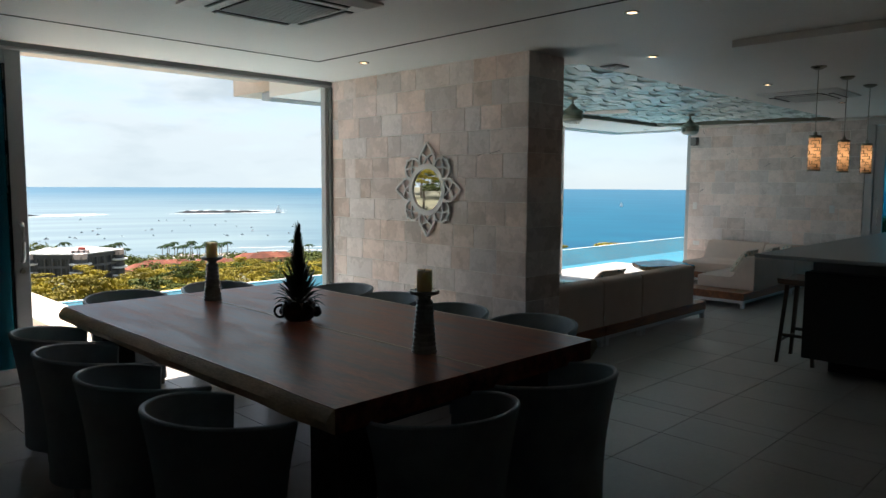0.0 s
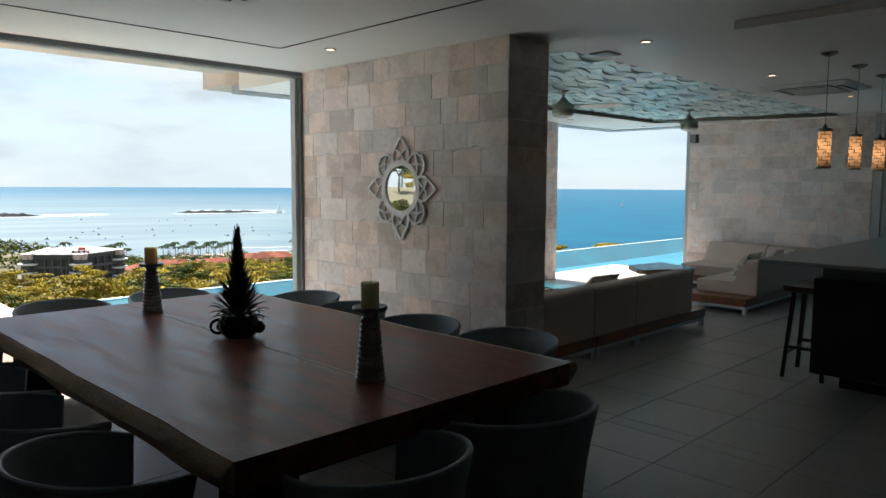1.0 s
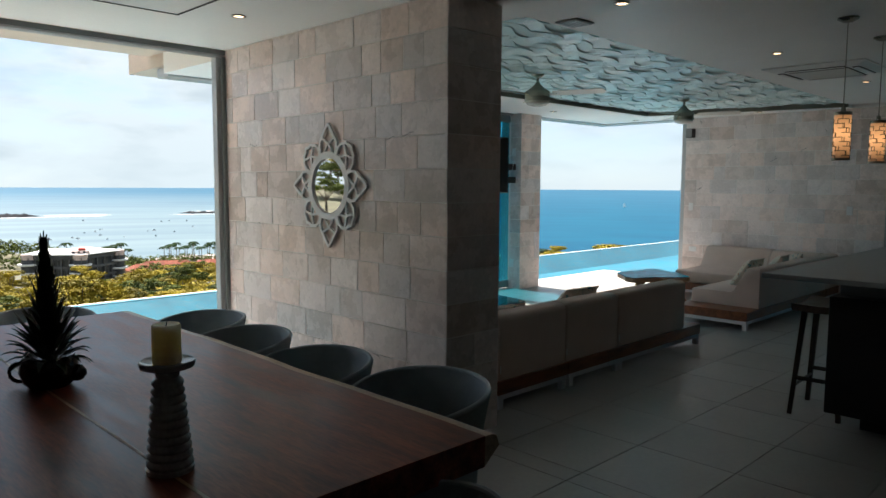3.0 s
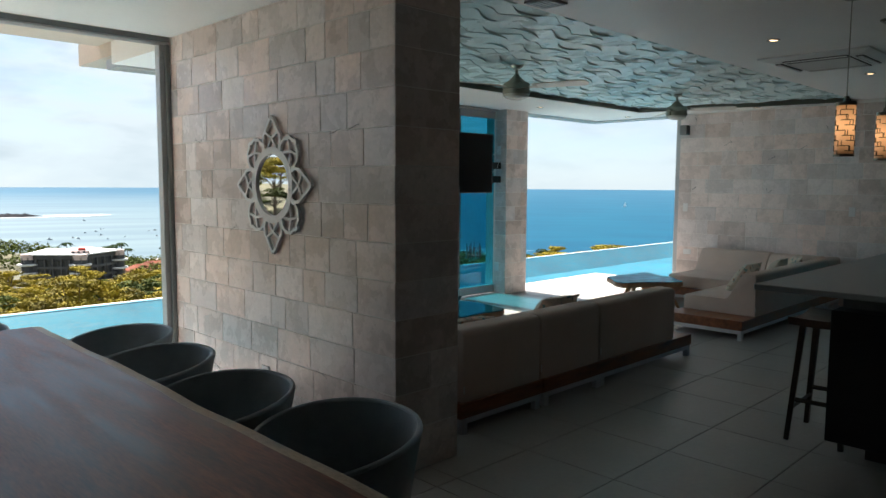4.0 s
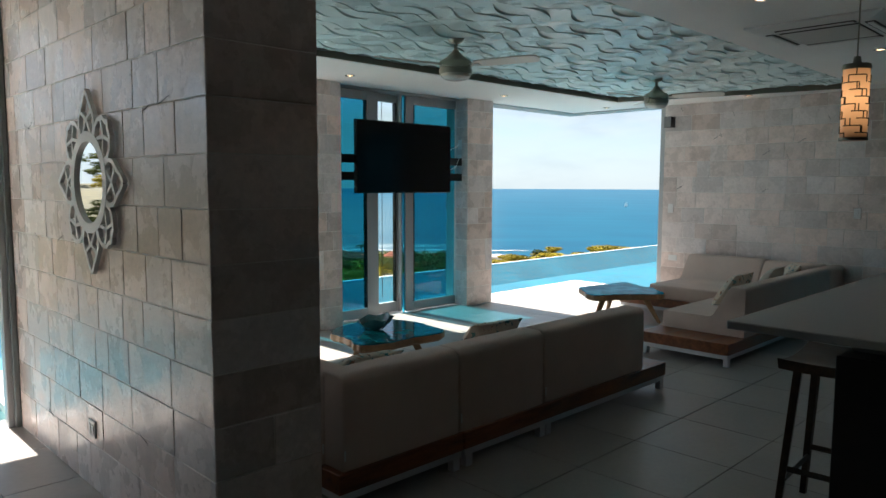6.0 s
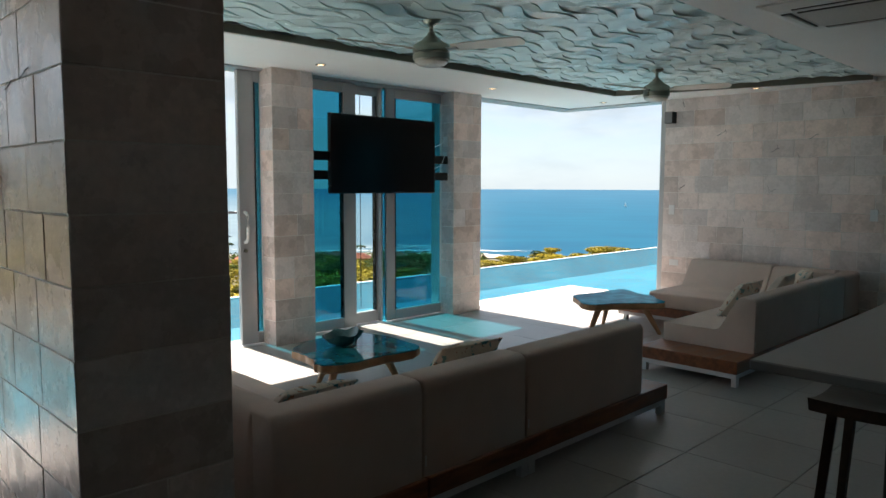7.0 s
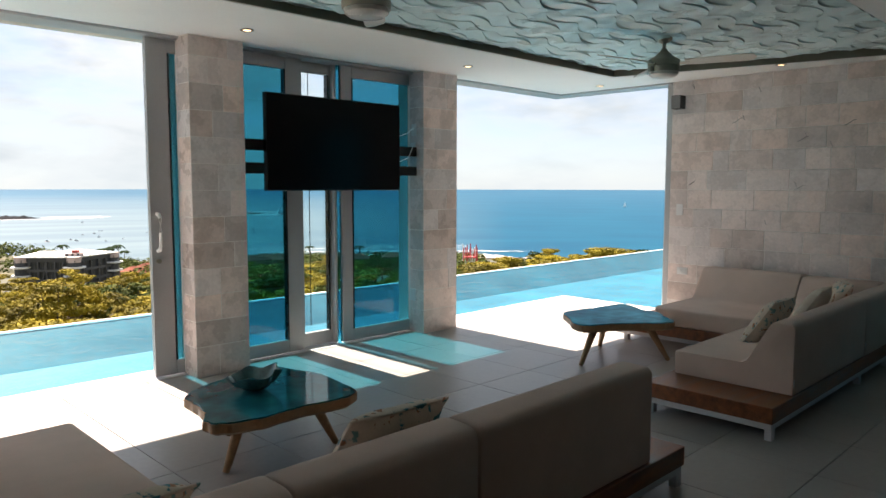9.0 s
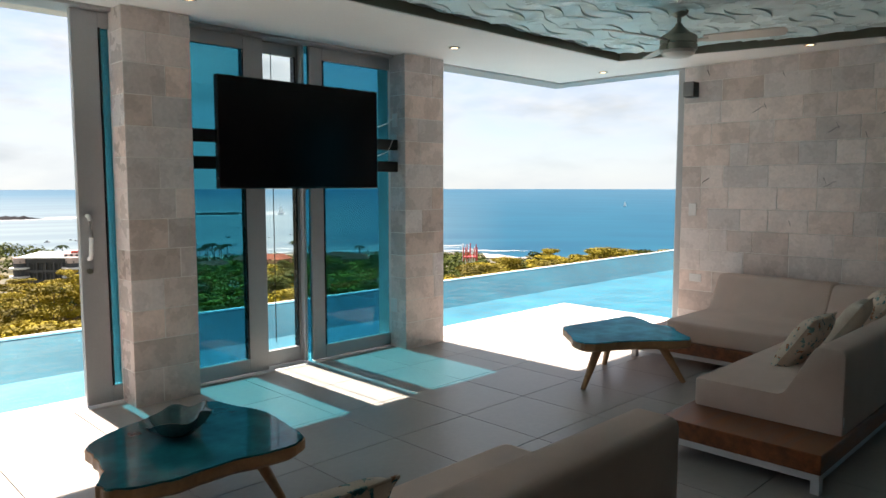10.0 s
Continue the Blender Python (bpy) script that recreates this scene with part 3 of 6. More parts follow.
def tub_chair():
    """Faces +y: the back is on the -y side."""
    ch = thing("tub_chair", (0, 0, 0), "dark slate woven tub chair with a rounded back", "chair", "chairs round the dining table")
    n = 40
    outer, inner = [], []
    levels = 9
    bm = B()

    def ring_pt(a, f, inset):
        # a: angle from the back; f: height fraction
        top = 0.712 - 0.07 * (abs(a) / math.radians(128)) ** 2.2
        z = 0.06 + (top - 0.06) * f
        flare = 0.25 + 0.055 * f ** 1.6 - 0.012 * math.sin(f * math.pi)
        r = flare - inset
        return Vector((r * 1.04 * math.sin(a), -r * math.cos(a) + 0.02, z))
    grid_o, grid_i = [], []
    for k in range(levels + 1):
        f = k / levels
        grid_o.append([bm.verts.new(ring_pt(math.radians(-128 + 256 * i / n), f, 0)) for i in range(n + 1)])
        grid_i.append([bm.verts.new(ring_pt(math.radians(-128 + 256 * i / n), f, 0.022)) for i in range(n + 1)])
    for g in (grid_o, grid_i):
        for k in range(levels):
            for i in range(n):
                bm.faces.new((g[k][i], g[k][i + 1], g[k + 1][i + 1], g[k + 1][i]))
    for k in range(levels):
        for i in (0, n):
            bm.faces.new((grid_o[k][i], grid_i[k][i], grid_i[k + 1][i], grid_o[k + 1][i]))
    for i in range(n):
        bm.faces.new((grid_o[0][i], grid_o[0][i + 1], grid_i[0][i + 1], grid_i[0][i]))
        bm.faces.new((grid_o[-1][i], grid_o[-1][i + 1], grid_i[-1][i + 1], grid_i[-1][i]))
    part("shell", bm, M["wicker"], ch, smooth=True)
    rb = B()
    pts = [ring_pt(math.radians(-128 + 256 * i / n), 1.0, 0.011) for i in range(n + 1)]
    path_tube(rb, pts, 0.0125, 8)
    part("rim", rb, M["wicker"], ch, "rolled rim", True)
    sb = lathe(B(), [(0.0, 0.38), (0.2, 0.38), (0.225, 0.395), (0.228, 0.425), (0.21, 0.44), (0.0, 0.445)], (0, 0.02, 0), 28)
    part("seat", sb, M["wicker"], ch, smooth=True)
    for a in (-110, -40, 40, 110):
        p = ring_pt(math.radians(a), 0.0, 0.03)
        part("leg", tube(B(), (p.x, p.y, 0), (p.x, p.y, 0.1), 0.014), M["steel"], ch)
    return ch


chair = tub_chair()
spots = [(1.53, 5.20, -90), (1.48, 4.58, -92), (1.48, 3.96, -88), (1.50, 3.28, -90),
         (3.73, 5.49, 90), (3.66, 4.86, 88), (3.645, 4.14, 92), (3.73, 3.47, 90),
         (2.16, 2.66, 0), (2.89, 2.66, 2), (2.30, 6.26, 180), (3.07, 6.27, 178)]
for k, (x, y, a) in enumerate(spots):
    m = pose(x, y, 0, 0, 0, a)
    if k == 0:
        chair.matrix_basis = m
    else:
        copy_thing(chair, m)


# ---- things on the table ----
def candlestick(x, y):
    c = thing("candle_holder", (0, 0, 0), "ridged grey glazed ceramic candle holder", "candle holder", "candle holders on the table")
    prof = [(0.0, 0.0), (0.062, 0.0), (0.064, 0.012)]
    for k in range(11):
        z = 0.015 + k * 0.022
        r = 0.061 - 0.0020 * k
        prof += [(r - 0.004, z), (r + 0.001, z + 0.007), (r + 0.001, z + 0.013), (r - 0.004, z + 0.02)]
    prof += [(0.030, 0.262), (0.034, 0.275), (0.07, 0.288), (0.074, 0.30), (0.07, 0.306), (0.05, 0.30), (0.0, 0.298)]
    part("holder", lathe(B(), prof, n=28), M["ceramic"], c, smooth=True)
    cd = part("candle", lathe(B(), [(0.0, 0.299), (0.036, 0.299), (0.038, 0.304), (0.038, 0.40), (0.035, 0.405), (0.03, 0.40), (0.0, 0.398)], n=24), M["wax"], c, "ivory pillar candle", True)
    part("wick", tube(B(), (0, 0, 0.398), (0.002, 0, 0.41), 0.0015, n=6), M["black"], cd)
    c.matrix_basis = pose(x, y, TZ + 0.001)
    return c


cs = candlestick(2.55, 3.20)
copy_thing(cs, pose(2.545, 5.36, TZ + 0.001, 0, 0, 70))


def blade(bm, base, out, length, width, curl, up):
    """One pointed leaf from base, going out and up, with a fold."""
    out, up = Vector(out).normalized(), Vector(up).normalized()
    side = out.cross(up).normalized()
    rows = []
    for k in range(6):
        f = k / 5
        c = Vector(base) + out * length * f * (1 - 0.25 * curl * f) + up * length * (0.55 * f - curl * f * f)
        w = width * (0.55 + 1.4 * f - 1.95 * f * f) if k < 5 else 0.0006
        rows.append([bm.verts.new(c - side * w), bm.verts.new(c - up * w * 0.35), bm.verts.new(c + side * w)])
    for a, b in zip(rows, rows[1:]):
        for i in range(2):
            bm.faces.new((a[i], a[i + 1], b[i + 1], b[i]))


plant = thing("bromeliad", (2.57, 4.32, TZ), "tall dark bromeliad in a black bowl on the table", "plant")
PX, PY = 2.57, 4.32
part("bowl", lathe(B(), [(0.0, 0.0), (0.07, 0.0), (0.092, 0.02), (0.105, 0.06), (0.098, 0.105), (0.088, 0.12), (0.075, 0.11), (0.0, 0.105)], (PX, PY, TZ), 28), M["black"], plant, "round black pot", True)
ring = [(PX - 0.088 + 0.030 * math.cos(a), PY + 0.062 - 0.022 * math.cos(a), TZ + 0.055 + 0.036 * math.sin(a)) for a in (2 * math.pi * k / 14 for k in range(14))]
part("handle", path_tube(B(), ring, 0.008, 8, True), M["black"], plant, "small black ring handle", True)
for dx, dy, rr in ((0.078, -0.068, 0.034), (-0.058, 0.072, 0.032)):
    part("knob", lathe(B(), [(0.0, -rr), (rr * 0.6, -rr * 0.8), (rr, -rr * 0.2), (rr * 0.95, rr * 0.3), (rr * 0.55, rr * 0.85), (0.0, rr)], (PX + dx, PY + dy, TZ + 0.05), 16), M["black"], plant, "rounded black lug", True)
rng = random.Random(4)
for k in range(72):
    a = k * 2.39996
    t = k / 72
    bm = B()
    el = 0.0 + 1.25 * t
    blade(bm, (PX + 0.045 * math.cos(a), PY + 0.045 * math.sin(a), TZ + 0.085 + 0.115 * t), (math.cos(a), math.sin(a), el), rng.uniform(0.11, 0.16) * (1.1 - 0.4 * t), 0.019, 0.75 - 0.6 * t, (0, 0, 1))
    part("leaf", bm, M["leaf"], plant)
for k in range(120):
    a = k * 2.39996
    t = k / 120
    bm = B()
    z = TZ + 0.19 + 0.33 * t
    blade(bm, (PX + 0.02 * (1 - t) * math.cos(a), PY + 0.02 * (1 - t) * math.sin(a), z), (math.cos(a), math.sin(a), 1.0 + 2.2 * t + rng.uniform(-0.3, 0.4)), rng.uniform(0.07, 0.12) * (1.0 - 0.5 * t), 0.017 * (1 - 0.4 * t), 0.1, (0, 0, 1))
    part("bract", bm, M["leaf"], plant)
part("stem", tube(B(), (PX, PY, TZ + 0.1), (PX, PY, TZ + 0.60), 0.022, 0.002), M["leaf"], plant)


# ---- mirror ----
def ribbon(bm, pts, w, x0, x1, closed=False):
    """A flat strip in the wall's plane (points are y, z) from depth x0 to x1."""
    m = len(pts)
    L, R = [], []
    for k, p in enumerate(pts):
        a = pts[(k - 1) % m] if closed or k else p
        b = pts[(k + 1) % m] if closed or k < m - 1 else p
        d = Vector((b[0] - a[0], b[1] - a[1])).normalized()
        nrm = Vector((-d.y, d.x)) * w / 2
        L.append((p[0] + nrm.x, p[1] + nrm.y))
        R.append((p[0] - nrm.x, p[1] - nrm.y))
    V = [[bm.verts.new((x, q[0], q[1])) for x, q in ((x0, l), (x0, r), (x1, r), (x1, l))] for l, r in zip(L, R)]
    for k in range(m if closed else m - 1):
        a, b = V[k], V[(k + 1) % m]
        for i in range(4):
            j = (i + 1) % 4
            bm.faces.new((a[i], a[j], b[j], b[i]))
    if not closed:
        bm.faces.new(V[0])
        bm.faces.new(V[-1][::-1])


MY, MZ = 5.385, 1.53
mirror = thing("wall_mirror", (4.66, MY, MZ), "round mirror in a white carved flower frame", "mirror")
mb = B()
RI, RO = 0.19, 0.235
ribbon(mb, [(MY + (RI + 0.022) * math.cos(2 * math.pi * k / 64), MZ + (RI + 0.022) * math.sin(2 * math.pi * k / 64)) for k in range(64)], 0.046, 4.6400, 4.6640, True)
part("ring", mb, M["carved"], mirror)
part("mirror_glass", tube(B(), (4.6620, MY, MZ), (4.6540, MY, MZ), RI + 0.015, n=64), M["mirror"], mirror, "silvered mirror glass")
for k in range(8):
    a0 = 2 * math.pi * k / 8 + math.pi / 2

    def P(r, a):
        return (MY + r * math.cos(a0 + a), MZ + r * math.sin(a0 + a))
    tip = 0.42 if k % 2 == 0 else 0.375
    pb = B()
    left = [P(0.225, 0.36), P(0.275, 0.37), P(0.315, 0.30), P(0.35, 0.17), P(tip - 0.02, 0.05), P(tip, 0.0)]
    right = [P(0.225, -0.36), P(0.275, -0.37), P(0.315, -0.30), P(0.35, -0.17), P(tip - 0.02, -0.05), P(tip, 0.0)]
    ribbon(pb, left, 0.02, 4.6420, 4.6620)
    ribbon(pb, right, 0.02, 4.6425, 4.6615)
    ribbon(pb, [P(0.23, 0.22), P(0.285, 0.02), P(0.335, -0.22)], 0.016, 4.6430, 4.6610)
    ribbon(pb, [P(0.23, -0.22), P(0.285, -0.02), P(0.335, 0.22)], 0.016, 4.6435, 4.6605)
    part("petal", pb, M["carved"], mirror)
for a in (45, 225):
    part("spacer", tube(B(), (4.669, MY + 0.21 * math.cos(radians(a)), MZ + 0.21 * math.sin(radians(a))), (4.6620, MY + 0.21 * math.cos(radians(a)), MZ + 0.21 * math.sin(radians(a))), 0.01), M["carved"], mirror)


# ---- low lounge sofas ----
def rounded(bm, x0, x1, y0, y1, z0, z1, r=0.03):
    return box(bm, x0, x1, y0, y1, z0, z1, r, 3)


def wedge(bm, axis, s0, s1, u_out, u_low, u_top, z0, z1, r=0.055):
    """A back cushion along an axis: upright outside at u_out, sloping inside, with a soft top."""
    sg = 1 if u_low > u_out else -1
    raw = [(u_low, z0 + 0.14), (u_top, z1 + 0.004), (u_out, z1)]
    ends = [(u_low, z0)] + raw + [(u_out, z0)]
    prof = [(u_out, z0), (u_low, z0)]
    for k in range(1, 4):
        c, a, b = Vector(ends[k]), Vector(ends[k - 1]), Vector(ends[k + 1])
        da, db = (a - c).normalized() * r, (b - c).normalized() * r
        for i in range(7):
            f = i / 6
            q = c + da * (1 - f) ** 2 + db * f * f
            prof.append((q.x, q.y))
    cu, cz = (u_out + u_low) / 2, (z0 + z1) / 2
    rings = []
    for s, sh in ((s0, 0.022), (s0 + 0.004, 0.009), (s0 + 0.016, 0.0), (s1 - 0.016, 0.0), (s1 - 0.004, 0.009), (s1, 0.022)):
        ring = []
        for u, z in prof:
            uu = u + (cu - u) * sh * 2.2
            zz = z if z < z0 + 0.001 else z + (cz - z) * sh * 1.6
            ring.append(bm.verts.new((s, uu, zz) if axis == "x" else (uu, s, zz)))
        rings.append(ring)
    n = len(prof)
    for a, b in zip(rings, rings[1:]):
        for i in range(n):
            j = (i + 1) % n
            bm.faces.new((a[i], a[j], b[j], b[i]))
    bm.faces.new(rings[0][::-1])
    bm.faces.new(rings[-1])
    return bm


def wedge_x(bm, x0, x1, y_out, y_in_low, y_in_top, z0, z1):
    return wedge(bm, "x", x0, x1, y_out, y_in_low, y_in_top, z0, z1)


def wedge_y(bm, y0, y1, x_out, x_in_low, x_in_top, z0, z1):
    return wedge(bm, "y", y0, y1, x_out, x_in_low, x_in_top, z0, z1)


def platform(parent, x0, x1, y0, y1, legs_x, legs_y):
    part("platform_board", box(B(), x0, x1, y0, y1, 0.103, 0.2, 0.004), M["teak"], parent, "oiled reddish teak platform")
    for b in ((x0 + 0.01, x1 - 0.01, y0 + 0.01, y0 + 0.05, 0.066, 0.102), (x0 + 0.01, x1 - 0.01, y1 - 0.05, y1 - 0.01, 0.066, 0.102),
              (x0 + 0.01, x0 + 0.05, y0 + 0.05, y1 - 0.05, 0.066, 0.102), (x1 - 0.05, x1 - 0.01, y0 + 0.05, y1 - 0.05, 0.066, 0.102)):
        part("rail", box(B(), *b), M["whitemetal"], parent, "white metal rail")
    for x in legs_x:
        for y in legs_y:
            part("leg", box(B(), x, x + 0.05, y, y + 0.04, 0.0, 0.066), M["whitemetal"], parent, "white metal leg")


def cushion(bm, m, parent, smooth=False):
    """A seat cushion with its welt along the top edge."""
    lo = [min(v.co[i] for v in bm.verts) for i in range(3)]
    hi = [max(v.co[i] for v in bm.verts) for i in range(3)]
    c = part("seat_cushion", bm, m, parent, smooth=True)
    e = 0.012
    z = hi[2] - e
    ring = [(lo[0] + e, lo[1] + e, z), (hi[0] - e, lo[1] + e, z), (hi[0] - e, hi[1] - e, z), (lo[0] + e, hi[1] - e, z)]
    part("piping", path_tube(B(), ring, 0.004, 6, True), m, c)
    return c


def back(bm, m, parent):
    lo = [min(v.co[i] for v in bm.verts) for i in range(3)]
    c = part("back_cushion", bm, m, parent, smooth=True)
    part("label_tag", box(B(), lo[0] + 0.004, lo[0] + 0.012, lo[1] - 0.002, lo[1] + 0.001, lo[2] + 0.05, lo[2] + 0.1), M["white"], c, "small white sewn tag")
    return c


def bench(bm, axis, s0, s1, u_out, u_top, u_low, u_front, z0, zs, z1):
    """One upholstered piece: seat and leaning back in a single soft L-shaped profile."""
    raw = [((u_front, z0), 0.012), ((u_front, zs), 0.028), ((u_low, zs), 0.045), ((u_top, z1 + 0.004), 0.04), ((u_out, z1), 0.04), ((u_out, z0), 0.012)]
    prof = []
    n = len(raw)
    for k in range(n):
        c, r = Vector(raw[k][0]), raw[k][1]
        a, b = Vector(raw[k - 1][0]), Vector(raw[(k + 1) % n][0])
        da, db = (a - c).normalized() * r, (b - c).normalized() * r
        for i in range(7):
            f = i / 6
            q = c + da * (1 - f) ** 2 + db * f * f
            prof.append((q.x, q.y))
    cu, cz = (u_out + u_low) / 2, (z0 + zs) / 2
    rings = []
    for s, sh in ((s0, 0.035), (s0 + 0.005, 0.014), (s0 + 0.02, 0.0), (s1 - 0.02, 0.0), (s1 - 0.005, 0.014), (s1, 0.035)):
        ring = []
        for u, z in prof:
            uu, zz = u + (cu - u) * sh, z + (cz - z) * sh
            ring.append(bm.verts.new((s, uu, zz) if axis == "x" else (uu, s, zz)))
        rings.append(ring)
    m = len(prof)
    for a, b in zip(rings, rings[1:]):
        for i in range(m):
            j = (i + 1) % m
            bm.faces.new((a[i], a[j], b[j], b[i]))
    bm.faces.new(rings[0][::-1])
    bm.faces.new(rings[-1])
    return bm


def upholstery(bm, parent):
    lo = [min(v.co[i] for v in bm.verts) for i in range(3)]
    c = part("upholstered_seat", bm, M["fabric"], parent, smooth=True)
    part("label_tag", box(B(), lo[0] + 0.004, lo[0] + 0.012, lo[1] - 0.002, lo[1] + 0.001, lo[2] + 0.05, lo[2] + 0.1), M["white"], c, "small white sewn tag")
    return c


SZ, BZ = 0.35, 0.65
sofa_l = thing("corner_sofa", (6.8, 5.0, 0.0), "low taupe fabric corner sofa on a teak platform", "sofa", "lounge sofas")
platform(sofa_l, 6.19, 8.38, 4.44, 5.28, (6.21, 6.86, 6.92, 8.32), (4.45, 5.22))
platform(sofa_l, 5.36, 6.18, 4.44, 6.50, (5.38, 6.11), (4.45, 5.4, 6.44))
cushion(rounded(B(), 6.16, 6.905, 4.72, 5.26, 0.2, SZ), M["fabric"], sofa_l, smooth=False)
cushion(rounded(B(), 5.62, 6.155, 4.72, 5.33, 0.2, SZ), M["fabric"], sofa_l)
cushion(rounded(B(), 5.62, 6.215, 5.335, 6.475, 0.2, SZ), M["fabric"], sofa_l)
back(wedge_x(B(), 5.40, 6.165, 4.46, 4.82, 4.65, 0.2, BZ), M["fabric"], sofa_l)
back(wedge_x(B(), 6.175, 6.90, 4.46, 4.82, 4.65, 0.2, BZ), M["fabric"], sofa_l)
upholstery(bench(B(), "x", 6.91, 8.075, 4.455, 4.63, 4.80, 5.26, 0.2, SZ, BZ), sofa_l)
back(wedge_y(B(), 4.605, 5.33, 5.38, 5.72, 5.55, 0.2, BZ), M["fabric"], sofa_l)
back(wedge_y(B(), 5.34, 6.46, 5.38, 5.72, 5.55, 0.2, BZ), M["fabric"], sofa_l)

sofa_r = thing("corner_sofa", (11.0, 5.0, 0.0), "low taupe fabric corner sofa beside the stone wall", "sofa", "lounge sofas")
platform(sofa_r, 9.29, 11.83, 4.36, 5.18, (9.31, 11.0, 11.76), (4.37, 5.12))
platform(sofa_r, 11.84, 12.34, 4.36, 5.18, (11.86, 12.26), (4.37,))
platform(sofa_r, 11.10, 12.34, 5.19, 6.50, (11.14, 12.26), (5.4, 6.4))
upholstery(bench(B(), "x", 9.63, 11.10, 4.37, 4.51, 4.67, 5.15, 0.2, 0.358, 0.64), sofa_r)
back(wedge_x(B(), 11.11, 11.83, 4.37, 4.75, 4.53, 0.2, 0.64), M["fabric"], sofa_r)
back(wedge_x(B(), 11.84, 12.32, 4.37, 4.75, 4.53, 0.2, 0.635), M["fabric"], sofa_r)
cushion(rounded(B(), 11.12, 11.90, 4.66, 5.17, 0.2, 0.352), M["fabric"], sofa_r)
back(wedge_y(B(), 4.55, 5.17, 12.32, 11.88, 12.10, 0.2, 0.635), M["fabric"], sofa_r)
upholstery(bench(B(), "y", 5.18, 6.13, 12.32, 12.11, 11.90, 11.13, 0.2, 0.358, 0.645), sofa_r)
M["pillow"] = pbr("patterned_pillow", (0.56, 0.48, 0.39), 0.9, 0.12, 9.0, 200, 0.3, spec=0.15, dist=0.002)
pn, pl = M["pillow"].node_tree.nodes, M["pillow"].node_tree.links
p_geo, p_vo, p_no = pn.new("ShaderNodeNewGeometry"), pn.new("ShaderNodeTexVoronoi"), pn.new("ShaderNodeTexNoise")
p_vo.inputs["Scale"].default_value, p_no.inputs["Scale"].default_value, p_no.inputs["Detail"].default_value = 24, 28, 4
p_ramp, p_mask, p_mix = pn.new("ShaderNodeValToRGB"), pn.new("ShaderNodeMapRange"), pn.new("ShaderNodeMix")
p_ramp.color_ramp.interpolation = "CONSTANT"
p_ramp.color_ramp.elements[0].color, p_ramp.color_ramp.elements[1].color = (0.05, 0.20, 0.23, 1), (0.34, 0.17, 0.10, 1)
p_ramp.color_ramp.elements[1].position = 0.62
p_ramp.color_ramp.elements.new(0.35).color = (0.16, 0.30, 0.28, 1)
p_mask.inputs["From Min"].default_value, p_mask.inputs["From Max"].default_value = 0.57, 0.61
p_mix.data_type = "RGBA"
p_hsv = [nd for nd in pn if nd.type == "HUE_SAT"][0]
pl.new(p_geo.outputs["Position"], p_vo.inputs["Vector"])
pl.new(p_geo.outputs["Position"], p_no.inputs["Vector"])
pl.new(p_vo.outputs["Color"], p_ramp.inputs["Fac"])
pl.new(p_no.outputs["Fac"], p_mask.inputs["Value"])
pl.new(p_mask.outputs["Result"], p_mix.inputs["Factor"])
pl.new(p_hsv.outputs["Color"], p_mix.inputs["A"])
pl.new(p_ramp.outputs["Color"], p_mix.inputs["B"])
pl.new(p_mix.outputs["Result"], pn["Principled BSDF"].inputs["Base Color"])
M["pillow2"] = pbr("beige_pillow", (0.45, 0.40, 0.33), 0.9, 0.12, 9.0, 200, 0.3, spec=0.15, dist=0.002)


def pillow(m, w, material, label):
    ob = thing("throw_pillow", (0, 0, 0), label, "pillow")
    bm = B()
    n = 14
    top, bot = [], []
    for i in range(n + 1):
        r0, r1 = [], []
        for j in range(n + 1):
            u, v = 2 * i / n - 1, 2 * j / n - 1
            px = w / 2 * u * (1 - 0.07 * (1 - abs(v)) * abs(u))
            py = w / 2 * v * (1 - 0.07 * (1 - abs(u)) * abs(v))
            h = 0.065 * ((1 - u ** 4) * (1 - v ** 4)) ** 0.6 + 0.006 * math.sin(6 * u + 4 * v) * (1 - u * u) * (1 - v * v)
            r0.append(bm.verts.new((px, py, h + 0.004)))
            r1.append(bm.verts.new((px, py, -h - 0.004)))
        top.append(r0)
        bot.append(r1)
    for i in range(n):
        for j in range(n):
            bm.faces.new((top[i][j], top[i + 1][j], top[i + 1][j + 1], top[i][j + 1]))
            bm.faces.new((bot[i][j], bot[i][j + 1], bot[i + 1][j + 1], bot[i + 1][j]))
    for i in range(n):
        for g, h, k in ((0, 0, 0), (n, n, 0)):
            bm.faces.new((top[i][g], top[i + 1][g], bot[i + 1][g], bot[i][g]))
            bm.faces.new((top[g][i], top[g][i + 1], bot[g][i + 1], bot[g][i]))
    part("pillow_cover", bm, material, ob, smooth=True)
    rim = [(w / 2 * x, w / 2 * y, 0) for x, y in ((-1, -1), (-0.5, -0.97), (0, -0.94), (0.5, -0.97), (1, -1), (0.97, -0.5), (0.94, 0), (0.97, 0.5), (1, 1), (0.5, 0.97), (0, 0.94), (-0.5, 0.97), (-1, 1), (-0.97, 0.5), (-0.94, 0), (-0.97, -0.5))]
    part("piping", path_tube(B(), rim, 0.006, 6, True), material, ob, smooth=True)
    ob.matrix_basis = m
    return ob


